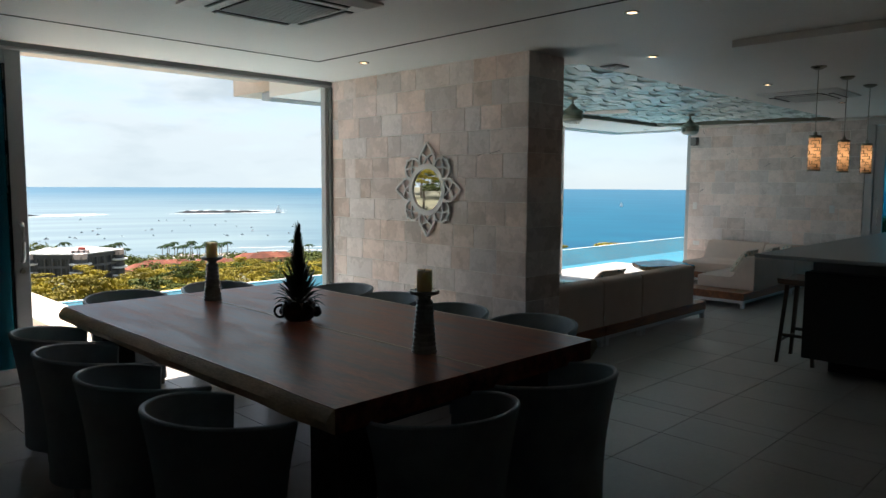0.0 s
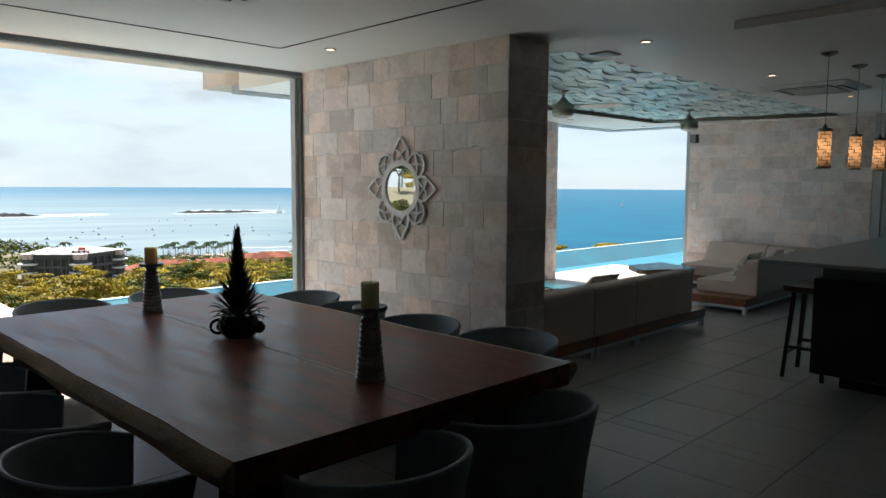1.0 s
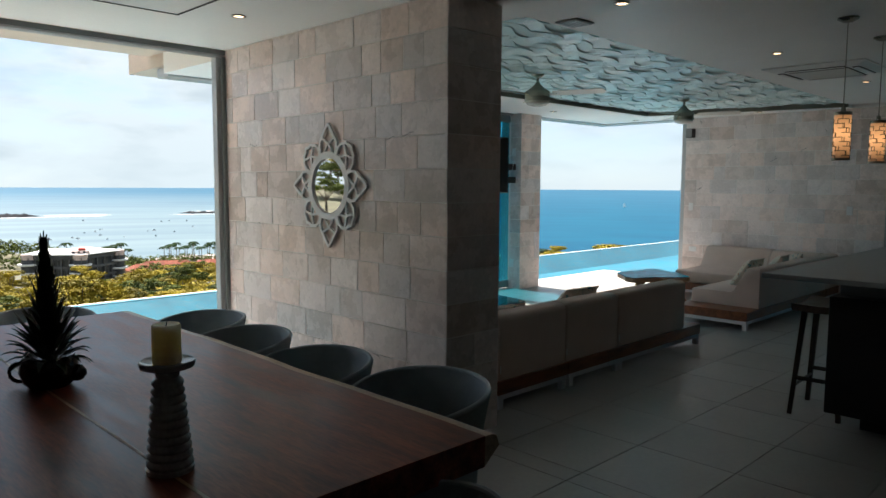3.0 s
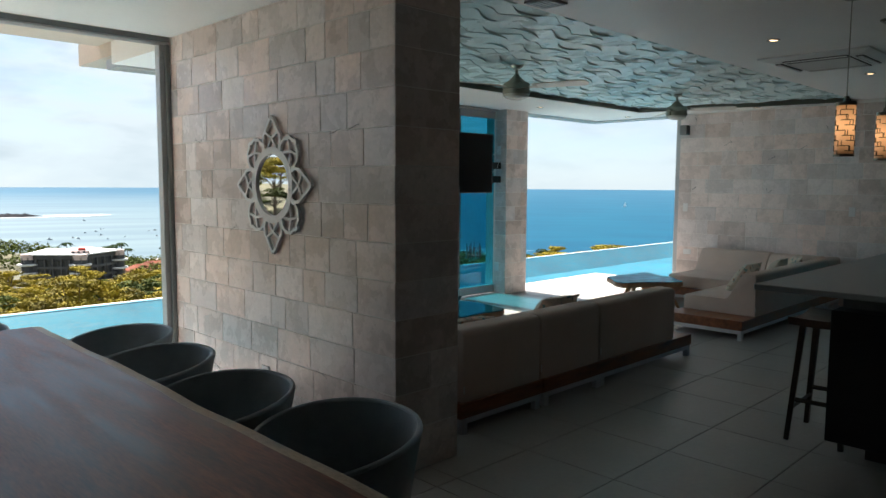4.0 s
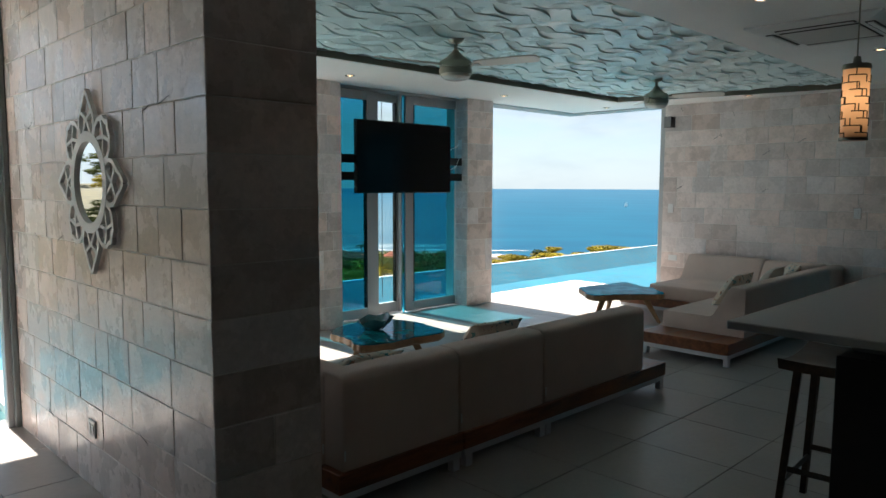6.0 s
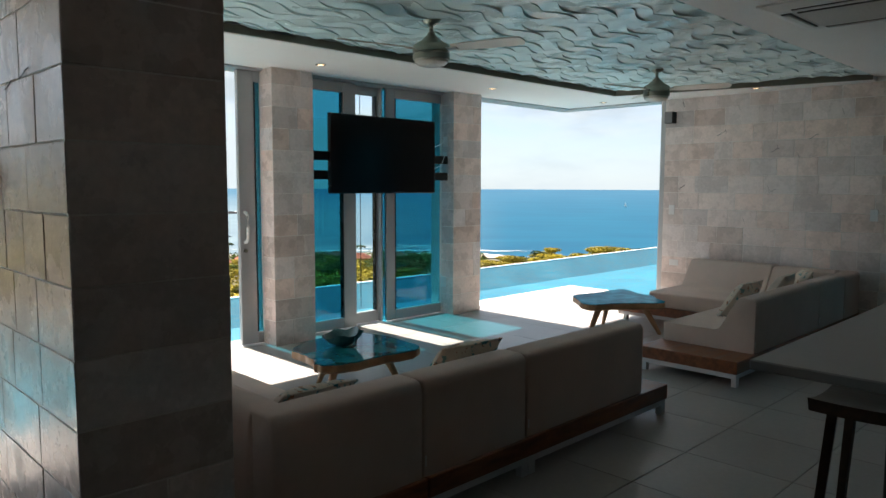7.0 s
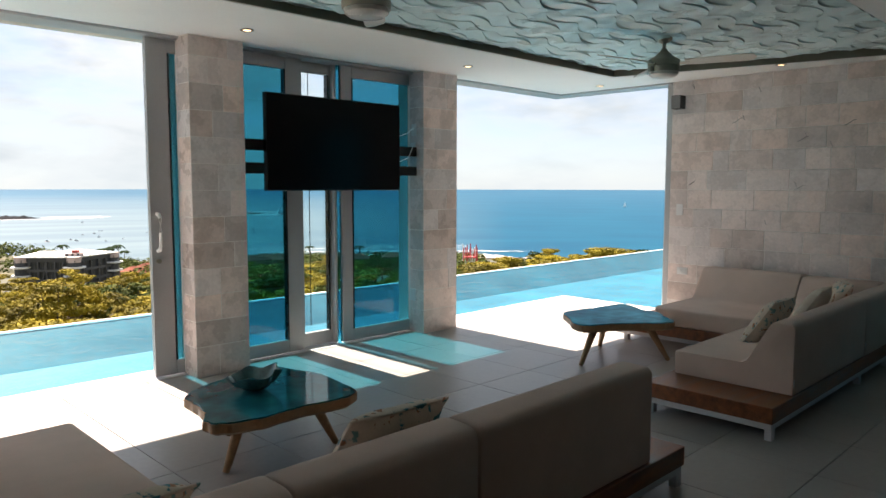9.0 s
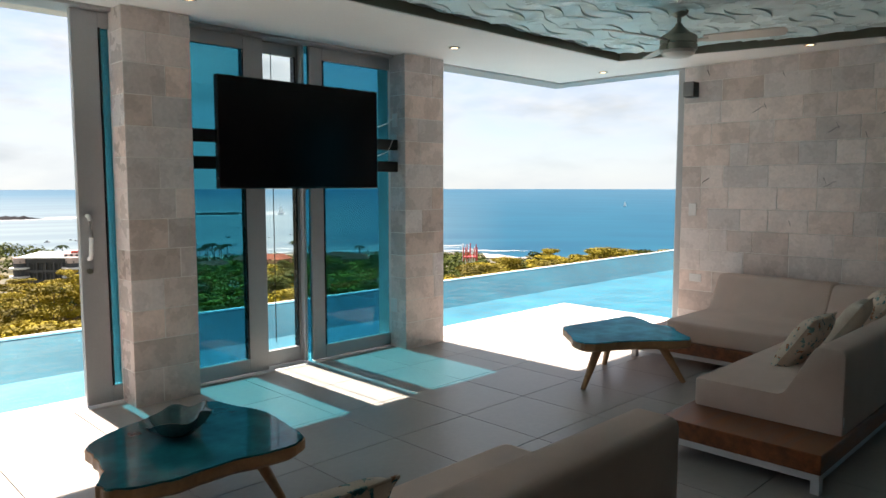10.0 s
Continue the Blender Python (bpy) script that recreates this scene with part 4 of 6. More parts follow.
pillow(pose(5.78, 4.89, 0.485, -42, 4, 10), 0.44, M["pillow"], "faded patterned throw pillow against the sofa back")
pillow(pose(6.80, 4.87, 0.505, -52, 0, -4), 0.43, M["pillow"], "teal and beige patterned throw pillow on the sofa")
pillow(pose(10.42, 4.83, 0.49, -56, 0, 0), 0.42, M["pillow"], "pale patterned throw pillow with teal corner")
pillow(pose(11.32, 4.83, 0.485, -56, 0, 6), 0.40, M["pillow2"], "plain beige throw pillow on the sofa")
pillow(pose(11.84, 4.82, 0.49, -55, 0, 24), 0.40, M["pillow"], "blue and white patterned throw pillow in the sofa corner")


# ---- resin coffee tables ----
def coffee(name, base, outline, feet, resin, label):
    t = thing(name, base, label, "coffee table", "resin coffee tables")
    cx = sum(p[0] for p in outline) / len(outline)
    cy = sum(p[1] for p in outline) / len(outline)
    pts = []
    m = len(outline)
    for k in range(m):
        p0, p1, p2, p3 = (Vector(outline[(k + d) % m]) for d in (-1, 0, 1, 2))
        for s in range(8):
            f = s / 8
            q = 0.5 * ((2 * p1) + (p2 - p0) * f + (2 * p0 - 5 * p1 + 4 * p2 - p3) * f * f + (3 * p1 - p0 - 3 * p2 + p3) * f ** 3)
            w = 1 + 0.012 * math.sin(k * 2.7 + f * 6.28) + 0.008 * math.sin((k + f) * 9.1)
            pts.append((cx + (q.x - cx) * w, cy + (q.y - cy) * w))
    inner = [(cx + (x - cx) * 0.988, cy + (y - cy) * 0.988) for x, y in pts]
    lower = [(cx + (x - cx) * 0.95, cy + (y - cy) * 0.95) for x, y in pts]
    bm = B()
    lo = [bm.verts.new((x, y, 0.283)) for x, y in lower]
    mi = [bm.verts.new((x, y, 0.30)) for x, y in pts]
    hi = [bm.verts.new((x, y, 0.343)) for x, y in pts]
    for a, b in ((lo, mi), (mi, hi)):
        for i in range(len(pts)):
            j = (i + 1) % len(pts)
            bm.faces.new((a[i], a[j], b[j], b[i]))
    bm.faces.new(lo[::-1])
    bm.faces.new(hi)
    part("slab", bm, M["oak"], t, "oak slab with a natural edge")
    part("resin_top", prism(B(), inner, 0.3435, 0.352, 0.003), resin, t, "glossy poured resin top")
    for fx, fy in feet:
        tx, ty = cx + (fx - cx) * 0.62, cy + (fy - cy) * 0.62
        part("leg", tube(B(), (fx, fy, 0), (tx, ty, 0.284), 0.018, 0.034, 14), M["oak"], t, smooth=False)
    return t


coffee("coffee_table", (7.15, 6.25, 0), [(6.78, 6.48), (6.75, 6.33), (6.725, 6.15), (6.665, 6.04), (6.69, 5.94), (6.88, 5.88), (7.12, 5.89), (7.37, 5.865), (7.50, 5.92), (7.525, 6.08), (7.55, 6.24), (7.555, 6.38), (7.49, 6.56), (7.45, 6.70), (7.22, 6.66), (6.98, 6.62)],
       [(6.84, 6.17), (7.50, 6.12), (7.12, 6.66)], M["resin"], "oak coffee table with a dark teal resin top")
coffee("coffee_table", (10.45, 6.1, 0), [(9.95, 6.13), (9.99, 6.05), (10.15, 5.98), (10.30, 5.87), (10.53, 5.67), (10.65, 5.68), (10.78, 5.83), (10.92, 5.97), (10.93, 6.11), (11.08, 6.36), (11.06, 6.46), (10.72, 6.50), (10.34, 6.56), (10.20, 6.46), (10.09, 6.33), (9.98, 6.24)],
       [(9.99, 6.15), (10.67, 5.73), (10.72, 6.44)], M["resinblue"], "oak coffee table with a bright blue resin top")
bowl = B()
nb = 48
profs = [(0.03, 0.0), (0.06, 0.012), (0.10, 0.05), (0.125, 0.095)]
grid = []
for r, z in profs + [(0.118, 0.094), (0.092, 0.05), (0.05, 0.018), (0.01, 0.014)]:
    f = max(0, (z - 0.02) / 0.08)
    grid.append([bowl.verts.new((7.10 + (1.16 * r + 0.014 * f * math.sin(7 * a)) * math.cos(a), 6.32 + (1.16 * r + 0.014 * f * math.sin(7 * a)) * math.sin(a), 0.353 + z + 0.012 * f * math.sin(5 * a + 1) + 0.022 * f * math.cos(a + 0.6))) for a in (2 * math.pi * i / nb for i in range(nb))])
for a, b in zip(grid, grid[1:]):
    for i in range(nb):
        bowl.faces.new((a[i], a[(i + 1) % nb], b[(i + 1) % nb], b[i]))
bowl.faces.new(grid[0][::-1])
bowl.faces.new(grid[-1])
solo("ruffled_bowl", bowl, M["bowl"], "sea green ruffled ceramic bowl on the coffee table", "bowl", smooth=True)

# ---- television between the pillars ----
tv = thing("television", (8.86, 7.93, 1.82), "large black flat television hung between the pillars", "television")
part("case", box(B(), 8.15, 9.56, 7.905, 7.955, 1.43, 2.215, 0.004), M["black"], tv)
part("screen", box(B(), 8.16, 9.55, 7.900, 7.904, 1.445, 2.205), M["screen"], tv, "switched-off glossy dark screen")
part("maker_plate", box(B(), 8.84, 8.89, 7.898, 7.906, 1.424, 1.432), M["steel"], tv)
part("mount", box(B(), 8.6, 9.1, 7.956, 8.06, 1.55, 1.9), M["matblack"], tv)
rack = thing("tv_rack", (8.96, 8.09, 1.7), "two dark metal bars between the pillars", "bracket")
for z0 in (1.57, 1.76):
    part("bar", box(B(), 7.985, 9.92, 8.065, 8.125, z0, z0 + 0.09, 0.003), M["matblack"], rack)


def plate(name, x, y, z, nrm, w, h, label, slots):
    t = thing(name, (x, y, z), label, name.replace("_", " "))
    if nrm[0]:
        b = (min(x, x + nrm[0] * 0.009), max(x, x + nrm[0] * 0.009), y - w / 2, y + w / 2, z - h / 2, z + h / 2)
    cv = part("cover", box(B(), *b, 0.002), M["white"], t)
    for s in slots:
        yy = y + s * w * 0.2
        x2 = x + nrm[0] * 0.012
        part("rocker", box(B(), min(x, x2), max(x, x2), yy - w * 0.13, yy + w * 0.13, z - h * 0.27, z + h * 0.27, 0.001), M["white"], cv)
    return t


plate("power_outlet", 4.668, 5.53, 0.32, (-1, 0), 0.085, 0.085, "white square power outlet on the stone wall", (-1, 1))
plate("light_switch", 12.349, 6.52, 1.22, (-1, 0), 0.075, 0.12, "white light switch on the stone wall", (0,))
plate("power_outlet", 12.349, 6.47, 0.56, (-1, 0), 0.12, 0.075, "white wide power outlet on the stone wall", (-1, 1))
plate("light_switch", 12.349, 4.28, 1.22, (-1, 0), 0.075, 0.12, "white light switch on the stone wall", (0,))
plate("power_outlet", 9.919, 8.10, 2.02, (-1, 0), 0.07, 0.115, "white outlet on the pillar beside the television", (-1, 1))
plate("power_outlet", 9.919, 8.11, 1.84, (-1, 0), 0.07, 0.115, "white outlet on the pillar beside the television", (-1, 1))
plate("light_switch", 9.919, 8.12, 0.38, (-1, 0), 0.075, 0.12, "beige cover plate low on the pillar", (0,))
for k, (z0, z1) in enumerate(((2.02, 1.98), (1.84, 1.74))):
    solo("tv_cable", path_tube(B(), [(9.905, 8.10, z0), (9.86, 8.06, z0 + 0.01), (9.75, 8.0, z1), (9.6, 7.99, z1 - 0.05), (9.5, 7.958, z1 - 0.05)], 0.004, 6), M["white"], "thin white television cable", "cable", smooth=True)

spk = thing("loudspeaker", (12.25, 6.52, 2.35), "small black and grey loudspeaker on the stone wall", "loudspeaker")
part("cabinet", box(B(), 12.18, 12.29, 6.46, 6.57, 2.28, 2.42, 0.008, 2), M["matblack"], spk)
part("grille", box(B(), 12.172, 12.18, 6.465, 6.565, 2.285, 2.415, 0.003), M["greypanel"], spk, "grey cloth grille")
part("bracket", tube(B(), (12.29, 6.515, 2.35), (12.35, 6.515, 2.37), 0.012), M["black"], spk)


# ---- kitchen island and stools ----
isl = thing("kitchen_island", (8.0, 2.3, 0.0), "black kitchen island with a pale stone overhanging top", "kitchen island")
part("base_panel", box(B(), 6.49, 10.2, 1.55, 2.74, 0.14, 0.87, 0.004), M["matblack"], isl)
part("plinth", box(B(), 6.75, 10.2, 1.65, 2.6, 0.0, 0.14), M["blackwood"], isl)
part("upper_panel", box(B(), 6.62, 10.2, 1.5, 2.72, 0.871, 0.999, 0.003), M["greypanel"], isl, "grey upper panel")
part("worktop", box(B(), 6.06, 10.4, 1.3, 2.99, 1.0, 1.03, 0.004), M["counter"], isl, "pale quartz worktop")
part("hob", box(B(), 8.6, 9.5, 2.0, 2.6, 1.031, 1.04, 0.003), M["screen"], isl, "black glass hob")


def bar_stool():
    s = thing("bar_stool", (0, 0, 0), "dark wooden saddle-seat bar stool under the worktop", "bar stool")
    bm = B()
    n = 12
    g0, g1 = [], []
    for i in range(n + 1):
        u = 2 * i / n - 1
        a, b = [], []
        for j in range(7):
            v = 2 * j / 6 - 1
            x, y = 0.24 * u, 0.165 * v
            z = 0.735 + 0.028 * u * u - 0.006 * (1 - v * v)
            a.append(bm.verts.new((x, y, z)))
            b.append(bm.verts.new((x, y * 0.96, z - 0.045)))
        g0.append(a)
        g1.append(b)
    for i in range(n):
        for j in range(6):
            bm.faces.new((g0[i][j], g0[i + 1][j], g0[i + 1][j + 1], g0[i][j + 1]))
            bm.faces.new((g1[i][j], g1[i][j + 1], g1[i + 1][j + 1], g1[i + 1][j]))
        for j in (0, 6):
            bm.faces.new((g0[i][j], g0[i + 1][j], g1[i + 1][j], g1[i][j]))
    for i in (0, n):
        for j in range(6):
            bm.faces.new((g0[i][j], g0[i][j + 1], g1[i][j + 1], g1[i][j]))
    part("seat", bm, M["stoolwood"], s, smooth=False)
    for x in (-1, 1):
        for y in (-1, 1):
            part("leg", tube(B(), (0.21 * x, 0.15 * y, 0), (0.15 * x, 0.10 * y, 0.71), 0.019, 0.024, 4), M["stoolwood"], s)
        part("stretcher", tube(B(), (0.185 * x, -0.125, 0.25), (0.185 * x, 0.125, 0.25), 0.014, n=4), M["stoolwood"], s)
    for y in (-1, 1):
        part("stretcher", tube(B(), (-0.19, 0.13 * y, 0.2), (0.19, 0.13 * y, 0.2), 0.014, n=4), M["stoolwood"], s)
    return s


M["stoolwood"] = pbr("dark_stool_wood", (0.035, 0.02, 0.012), 0.45, 0.4, 5, 40, 0.1, second=(0.075, 0.042, 0.022))
stool = bar_stool()
stool.matrix_basis = pose(6.985, 2.895, 0, 0, 0, 3)

# ---- ceiling: relief panel, fans, lamps, air conditioners ----
wp = B()
ROW, WAVE, NX, NJ = 0.125, 0.42, 320, 5
X0P, X1P, Y0P, Y1P = HX0 + 0.01, HX1 - 0.05, HY0 + 0.005, HY1 - 0.06


def edge_y(x, k):
    return Y0P + ROW * k + 0.042 * math.sin(2 * math.pi * x / WAVE + 0.55 * k) + 0.02 * math.sin(2 * math.pi * x / 1.37 + k)


last = None
for k in range(-1, int((Y1P - Y0P) / ROW) + 2):
    cols = []
    for i in range(NX + 1):
        x = X0P + (X1P + 0.24 * (Y1P - Y0P - ROW * (k + 0.5)) - X0P) * i / NX
        ya, yb = edge_y(x, k), edge_y(x, k + 1)
        s1 = math.sin(2 * math.pi * x / WAVE + 0.55 * k + 2.2 + math.pi * (k % 2))
        col = []
        for j in range(NJ + 1):
            f = j / NJ
            y = min(max(ya + (yb - ya) * f, Y0P), Y1P)
            h = 0.021 * s1 * (f - 0.5) + 0.008 * math.cos(2 * math.pi * x / WAVE * 0.5 + k)
            col.append(wp.verts.new((x, y, 2.644 + h - 0.006 * math.exp(-((f - 0.06) / 0.07) ** 2))))
        cols.append(col)
    for a, b in zip(cols, cols[1:]):
        for j in range(NJ):
            wp.faces.new((a[j], b[j], b[j + 1], a[j + 1]))
    if last:
        for i in range(NX):
            wp.faces.new((last[i][NJ], last[i + 1][NJ], cols[i + 1][0], cols[i][0]))
    last = cols
bmesh.ops.dissolve_degenerate(wp, edges=wp.edges, dist=1e-5)
solo("ceiling_relief_panel", wp, M["wave"], "pale wave-pattern relief panel set in the ceiling tray", "ceiling panel", "structure")


def fan(x, y, a0):
    f = thing("ceiling_fan", (0, 0, 0), "brushed nickel ceiling fan with three blades and an opal light", "ceiling fan", "ceiling fans")
    part("canopy", lathe(B(), [(0.0, 0.0), (0.06, 0.0), (0.072, -0.025), (0.07, -0.05), (0.052, -0.08), (0.025, -0.095), (0.0, -0.097)], n=28), M["steel"], f, smooth=True)
    part("rod", tube(B(), (0, 0, -0.09), (0, 0, -0.16), 0.014), M["steel"], f)
    part("motor", lathe(B(), [(0.0, -0.14), (0.022, -0.14), (0.028, -0.155), (0.038, -0.165), (0.075, -0.20), (0.118, -0.225), (0.126, -0.235), (0.126, -0.275), (0.120, -0.279), (0.120, -0.285), (0.128, -0.289), (0.126, -0.325), (0.0, -0.325)], n=40), M["steel"], f, smooth=True)
    part("light", lathe(B(), [(0.0, -0.322), (0.118, -0.322), (0.114, -0.345), (0.09, -0.363), (0.05, -0.372), (0.0, -0.375)], n=32), M["opal"], f, "opal glass light", True)
    for k in range(3):
        a = radians(a0 + 120 * k)
        bm = B()
        pts = [(0.17, -0.05), (0.26, -0.06), (0.62, -0.068), (0.675, -0.055), (0.69, 0.0), (0.67, 0.05), (0.62, 0.06), (0.26, 0.055), (0.17, 0.045)]
        prism(bm, pts, -0.004, 0.004)
        box(bm, 0.10, 0.20, -0.022, 0.022, -0.010, -0.0045)
        bmesh.ops.transform(bm, verts=bm.verts, matrix=Matrix.Translation((0, 0, -0.255)) @ Matrix.Rotation(a, 4, "Z") @ Matrix.Rotation(radians(-13), 4, "X"))
        part("blade", bm, M["fanblade"], f, "pale silver blade")
    f.matrix_basis = pose(x, y, 2.70)
    return f


M["fanblade"] = pbr("silver_blade", (0.62, 0.58, 0.52), 0.4, 0.05, 3, 60, 0.01, metal=0.2)
fan1 = fan(7.49, 5.80, -73)
copy_thing(fan1, pose(10.52, 5.77, 2.715, 0, 0, 0))


def downlight():
    d = thing("downlight", (0, 0, 0), "small round recessed downlight with a nickel ring", "downlight", "ceiling downlights")
    part("ring", lathe(B(), [(0.030, 0.0), (0.047, -0.001), (0.048, -0.006), (0.036, -0.008), (0.030, -0.003)], n=24), M["steel"], d, smooth=True)
    part("lamp", lathe(B(), [(0.0, -0.002), (0.032, -0.002), (0.032, -0.004), (0.0, -0.005)], n=20), M["bulb"], d, "glowing warm lamp")
    return d


dl = downlight()
for k, (x, y) in enumerate(((4.13, 3.04), (5.58, 3.695), (7.87, 3.64), (4.14, 5.65), (10.13, 3.58), (7.80, 7.55), (10.05, 7.5), (12.03, 7.35), (12.0, 5.4))):
    m = pose(x, y, (STRIP if k > 4 else CEIL) - 0.001)
    if k == 0:
        dl.matrix_basis = m
    else:
        copy_thing(dl, m)
vent = thing("ceiling_vent", (5.80, 4.185, CEIL), "small square grey ceiling vent", "vent")
part("frame", box(B(), 5.70, 5.90, 4.095, 4.275, CEIL - 0.012, CEIL - 0.001, 0.004), M["greypanel"], vent)
for k in range(5):
    part("slat", box(B(), 5.715, 5.885, 4.115 + k * 0.03, 4.133 + k * 0.03, CEIL - 0.017, CEIL - 0.0125), M["alu"], vent)


def cassette(x, y, a):
    c = thing("air_conditioner", (0, 0, 0), "white square ceiling cassette air conditioner", "air conditioner", "ceiling air conditioners")
    bm = B()
    s, t = 0.43, 0.36
    v = [bm.verts.new((q * p[0], q * p[1], z)) for q, z in ((s, 0.0), (s, -0.012), (t, -0.035)) for p in ((-1, -1), (1, -1), (1, 1), (-1, 1))]
    for k in (0, 4):
        for i in range(4):
            j = (i + 1) % 4
            bm.faces.new((v[k + i], v[k + j], v[k + 4 + j], v[k + 4 + i]))
    bm.faces.new(v[8:12])
    bm.faces.new(v[0:4][::-1])
    part("panel", bm, M["white"], c)
    for k in range(4):
        fb = B()
        box(fb, -0.25, 0.25, -0.345, -0.285, -0.040, -0.0355)
        bmesh.ops.rotate(fb, verts=fb.verts, cent=(0, 0, 0), matrix=Matrix.Rotation(k * math.pi / 2, 3, "Z"))
        part("air_slot", fb, M["matblack"], c, "dark air slot")
        gb2 = B()
        box(gb2, -0.24, 0.24, -0.335, -0.300, -0.047, -0.0405)
        bmesh.ops.rotate(gb2, verts=gb2.verts, cent=(0, 0, 0), matrix=Matrix.Rotation(k * math.pi / 2, 3, "Z"))
        part("louvre", gb2, M["white"], c)
    part("grille_back", box(B(), -0.25, 0.25, -0.25, 0.25, -0.041, -0.0355), M["matblack"], c)
    for k in range(16):
        part("grille_slat", box(B(), -0.245, 0.245, -0.24 + k * 0.0305, -0.228 + k * 0.0305, -0.047, -0.0415), M["white"], c)
    c.matrix_basis = pose(x, y, CEIL - 0.001, 0, 0, a)
    return c


ac = cassette(2.52, 4.40, 0)
copy_thing(ac, pose(9.03, 3.62, CEIL - 0.001, 0, 0, 90))


def pendant():
    p = thing("pendant_lamp", (0, 0, 0), "small amber cylinder pendant lamp with a dark maze pattern", "pendant lamp", "pendant lamps over the island")
    part("canopy", lathe(B(), [(0.0, 0.0), (0.06, 0.0), (0.062, -0.008), (0.03, -0.026), (0.0, -0.03)], n=24), M["steel"], p, smooth=True)
    part("cord", tube(B(), (0, 0, -0.028), (0, 0, -0.56), 0.003, n=6), M["steel"], p)
    part("cap", lathe(B(), [(0.0, -0.54), (0.012, -0.54), (0.016, -0.565), (0.049, -0.57), (0.051, -0.58), (0.0, -0.58)], n=24), M["steel"], p)
    sh = part("shade", lathe(B(), [(0.0, -0.581), (0.047, -0.581), (0.048, -0.585), (0.048, -0.865), (0.043, -0.868), (0.0, -0.868)], n=28), M["shade"], p, "glowing amber glass shade", True)
    for z in (-0.585, -0.862):
        part("ring", lathe(B(), [(0.047, z - 0.006), (0.052, z - 0.006), (0.052, z + 0.006), (0.047, z + 0.006)], n=28), M["steel"], p)
    rg = random.Random(9)
    fb = B()
    for k in range(9):
        z = -0.615 - 0.028 * k
        a0 = rg.uniform(0, 6.28)
        for q in range(3):
            s0 = a0 + q * 2.1
            pts = [(0.0495 * math.cos(s0 + 0.13 * i), 0.0495 * math.sin(s0 + 0.13 * i), z) for i in range(11)]
            path_tube(fb, pts, 0.0022, 4)
            path_tube(fb, [(pts[-1][0], pts[-1][1], z), (pts[-1][0], pts[-1][1], z - 0.028)], 0.0022, 4)
            path_tube(fb, [(pts[4][0], pts[4][1], z), (pts[4][0], pts[4][1], z + 0.028)], 0.0022, 4)
    part("fretwork", fb, M["matblack"], sh, "dark maze-like metal fretwork")
    return p


pd = pendant()
for k, x in enumerate((6.66, 7.44, 8.17)):
    if k == 0:
        pd.matrix_basis = pose(x, 2.77, 2.574)
    else:
        copy_thing(pd, pose(x, 2.77, 2.574, 0, 0, 40 * k))

# ---- land and sea ----
def land_z(x, y):
    r = math.hypot(x, y)
    z = -14 - 0.08 * r if r > 40 else -14 - 3.2 - (40 - r) * 0.0
    a = math.degrees(math.atan2(x, y))
    u = min(1.0, max(0.0, (a - 45.5) / 5.0)) * min(1.0, max(0.0, (90 - a) / 10.0)) * math.exp(-((r - 78) / 34.0) ** 2)
    z += (1.5 - 0.0945 * r - 4.7 - z) * u
    z += 15.0 * math.exp(-((a - 12.5) / 5.5) ** 2) * math.exp(-((r - 480) / 75.0) ** 2)
    hill = min(1.0, max(0.0, (8 - a) / 10.0)) * min(1.0, max(0.0, (a + 72) / 15.0))
    z += 25.5 * hill * math.exp(-((r - 130) / 70.0) ** 2)
    return z + 1.6 * noise.noise((x / 40, y / 40, 3.1))


def sea_z(r):
    return -70 + (r - 700) * 0.01


gb = B()
rs = [6, 20, 35, 50, 65, 80, 100, 120, 150, 180, 220, 260, 310, 360, 420, 480, 540, 600, 660, 720, 780]
rows = []
for r in rs:
    rows.append([gb.verts.new((r * math.sin(a), r * math.cos(a), min(land_z(r * math.sin(a), r * math.cos(a)), -3.2) if r < 15 else land_z(r * math.sin(a), r * math.cos(a)))) for a in (2 * math.pi * k / 120 for k in range(120))])
for a, b in zip(rows, rows[1:]):
    for i in range(120):
        j = (i + 1) % 120
        gb.faces.new((a[i], a[j], b[j], b[i]))
M["land"] = pbr("dry_green_land", (0.05, 0.055, 0.02), 0.95, 0.4, 0.05, 0.8, 0, second=(0.11, 0.10, 0.045))
solo("ground", gb, M["land"], "green hillside falling to the bay", "ground", "structure", smooth=True)
sb = B()
rs = [560, 640, 700, 800, 1000, 1300, 1700, 2300, 3200, 4900]
rows = [[sb.verts.new((r * math.sin(a), r * math.cos(a), sea_z(r))) for a in (2 * math.pi * k / 180 for k in range(180))] for r in rs]
for a, b in zip(rows, rows[1:]):
    for i in range(180):
        j = (i + 1) % 180
        sb.faces.new((a[i], a[j], b[j], b[i]))


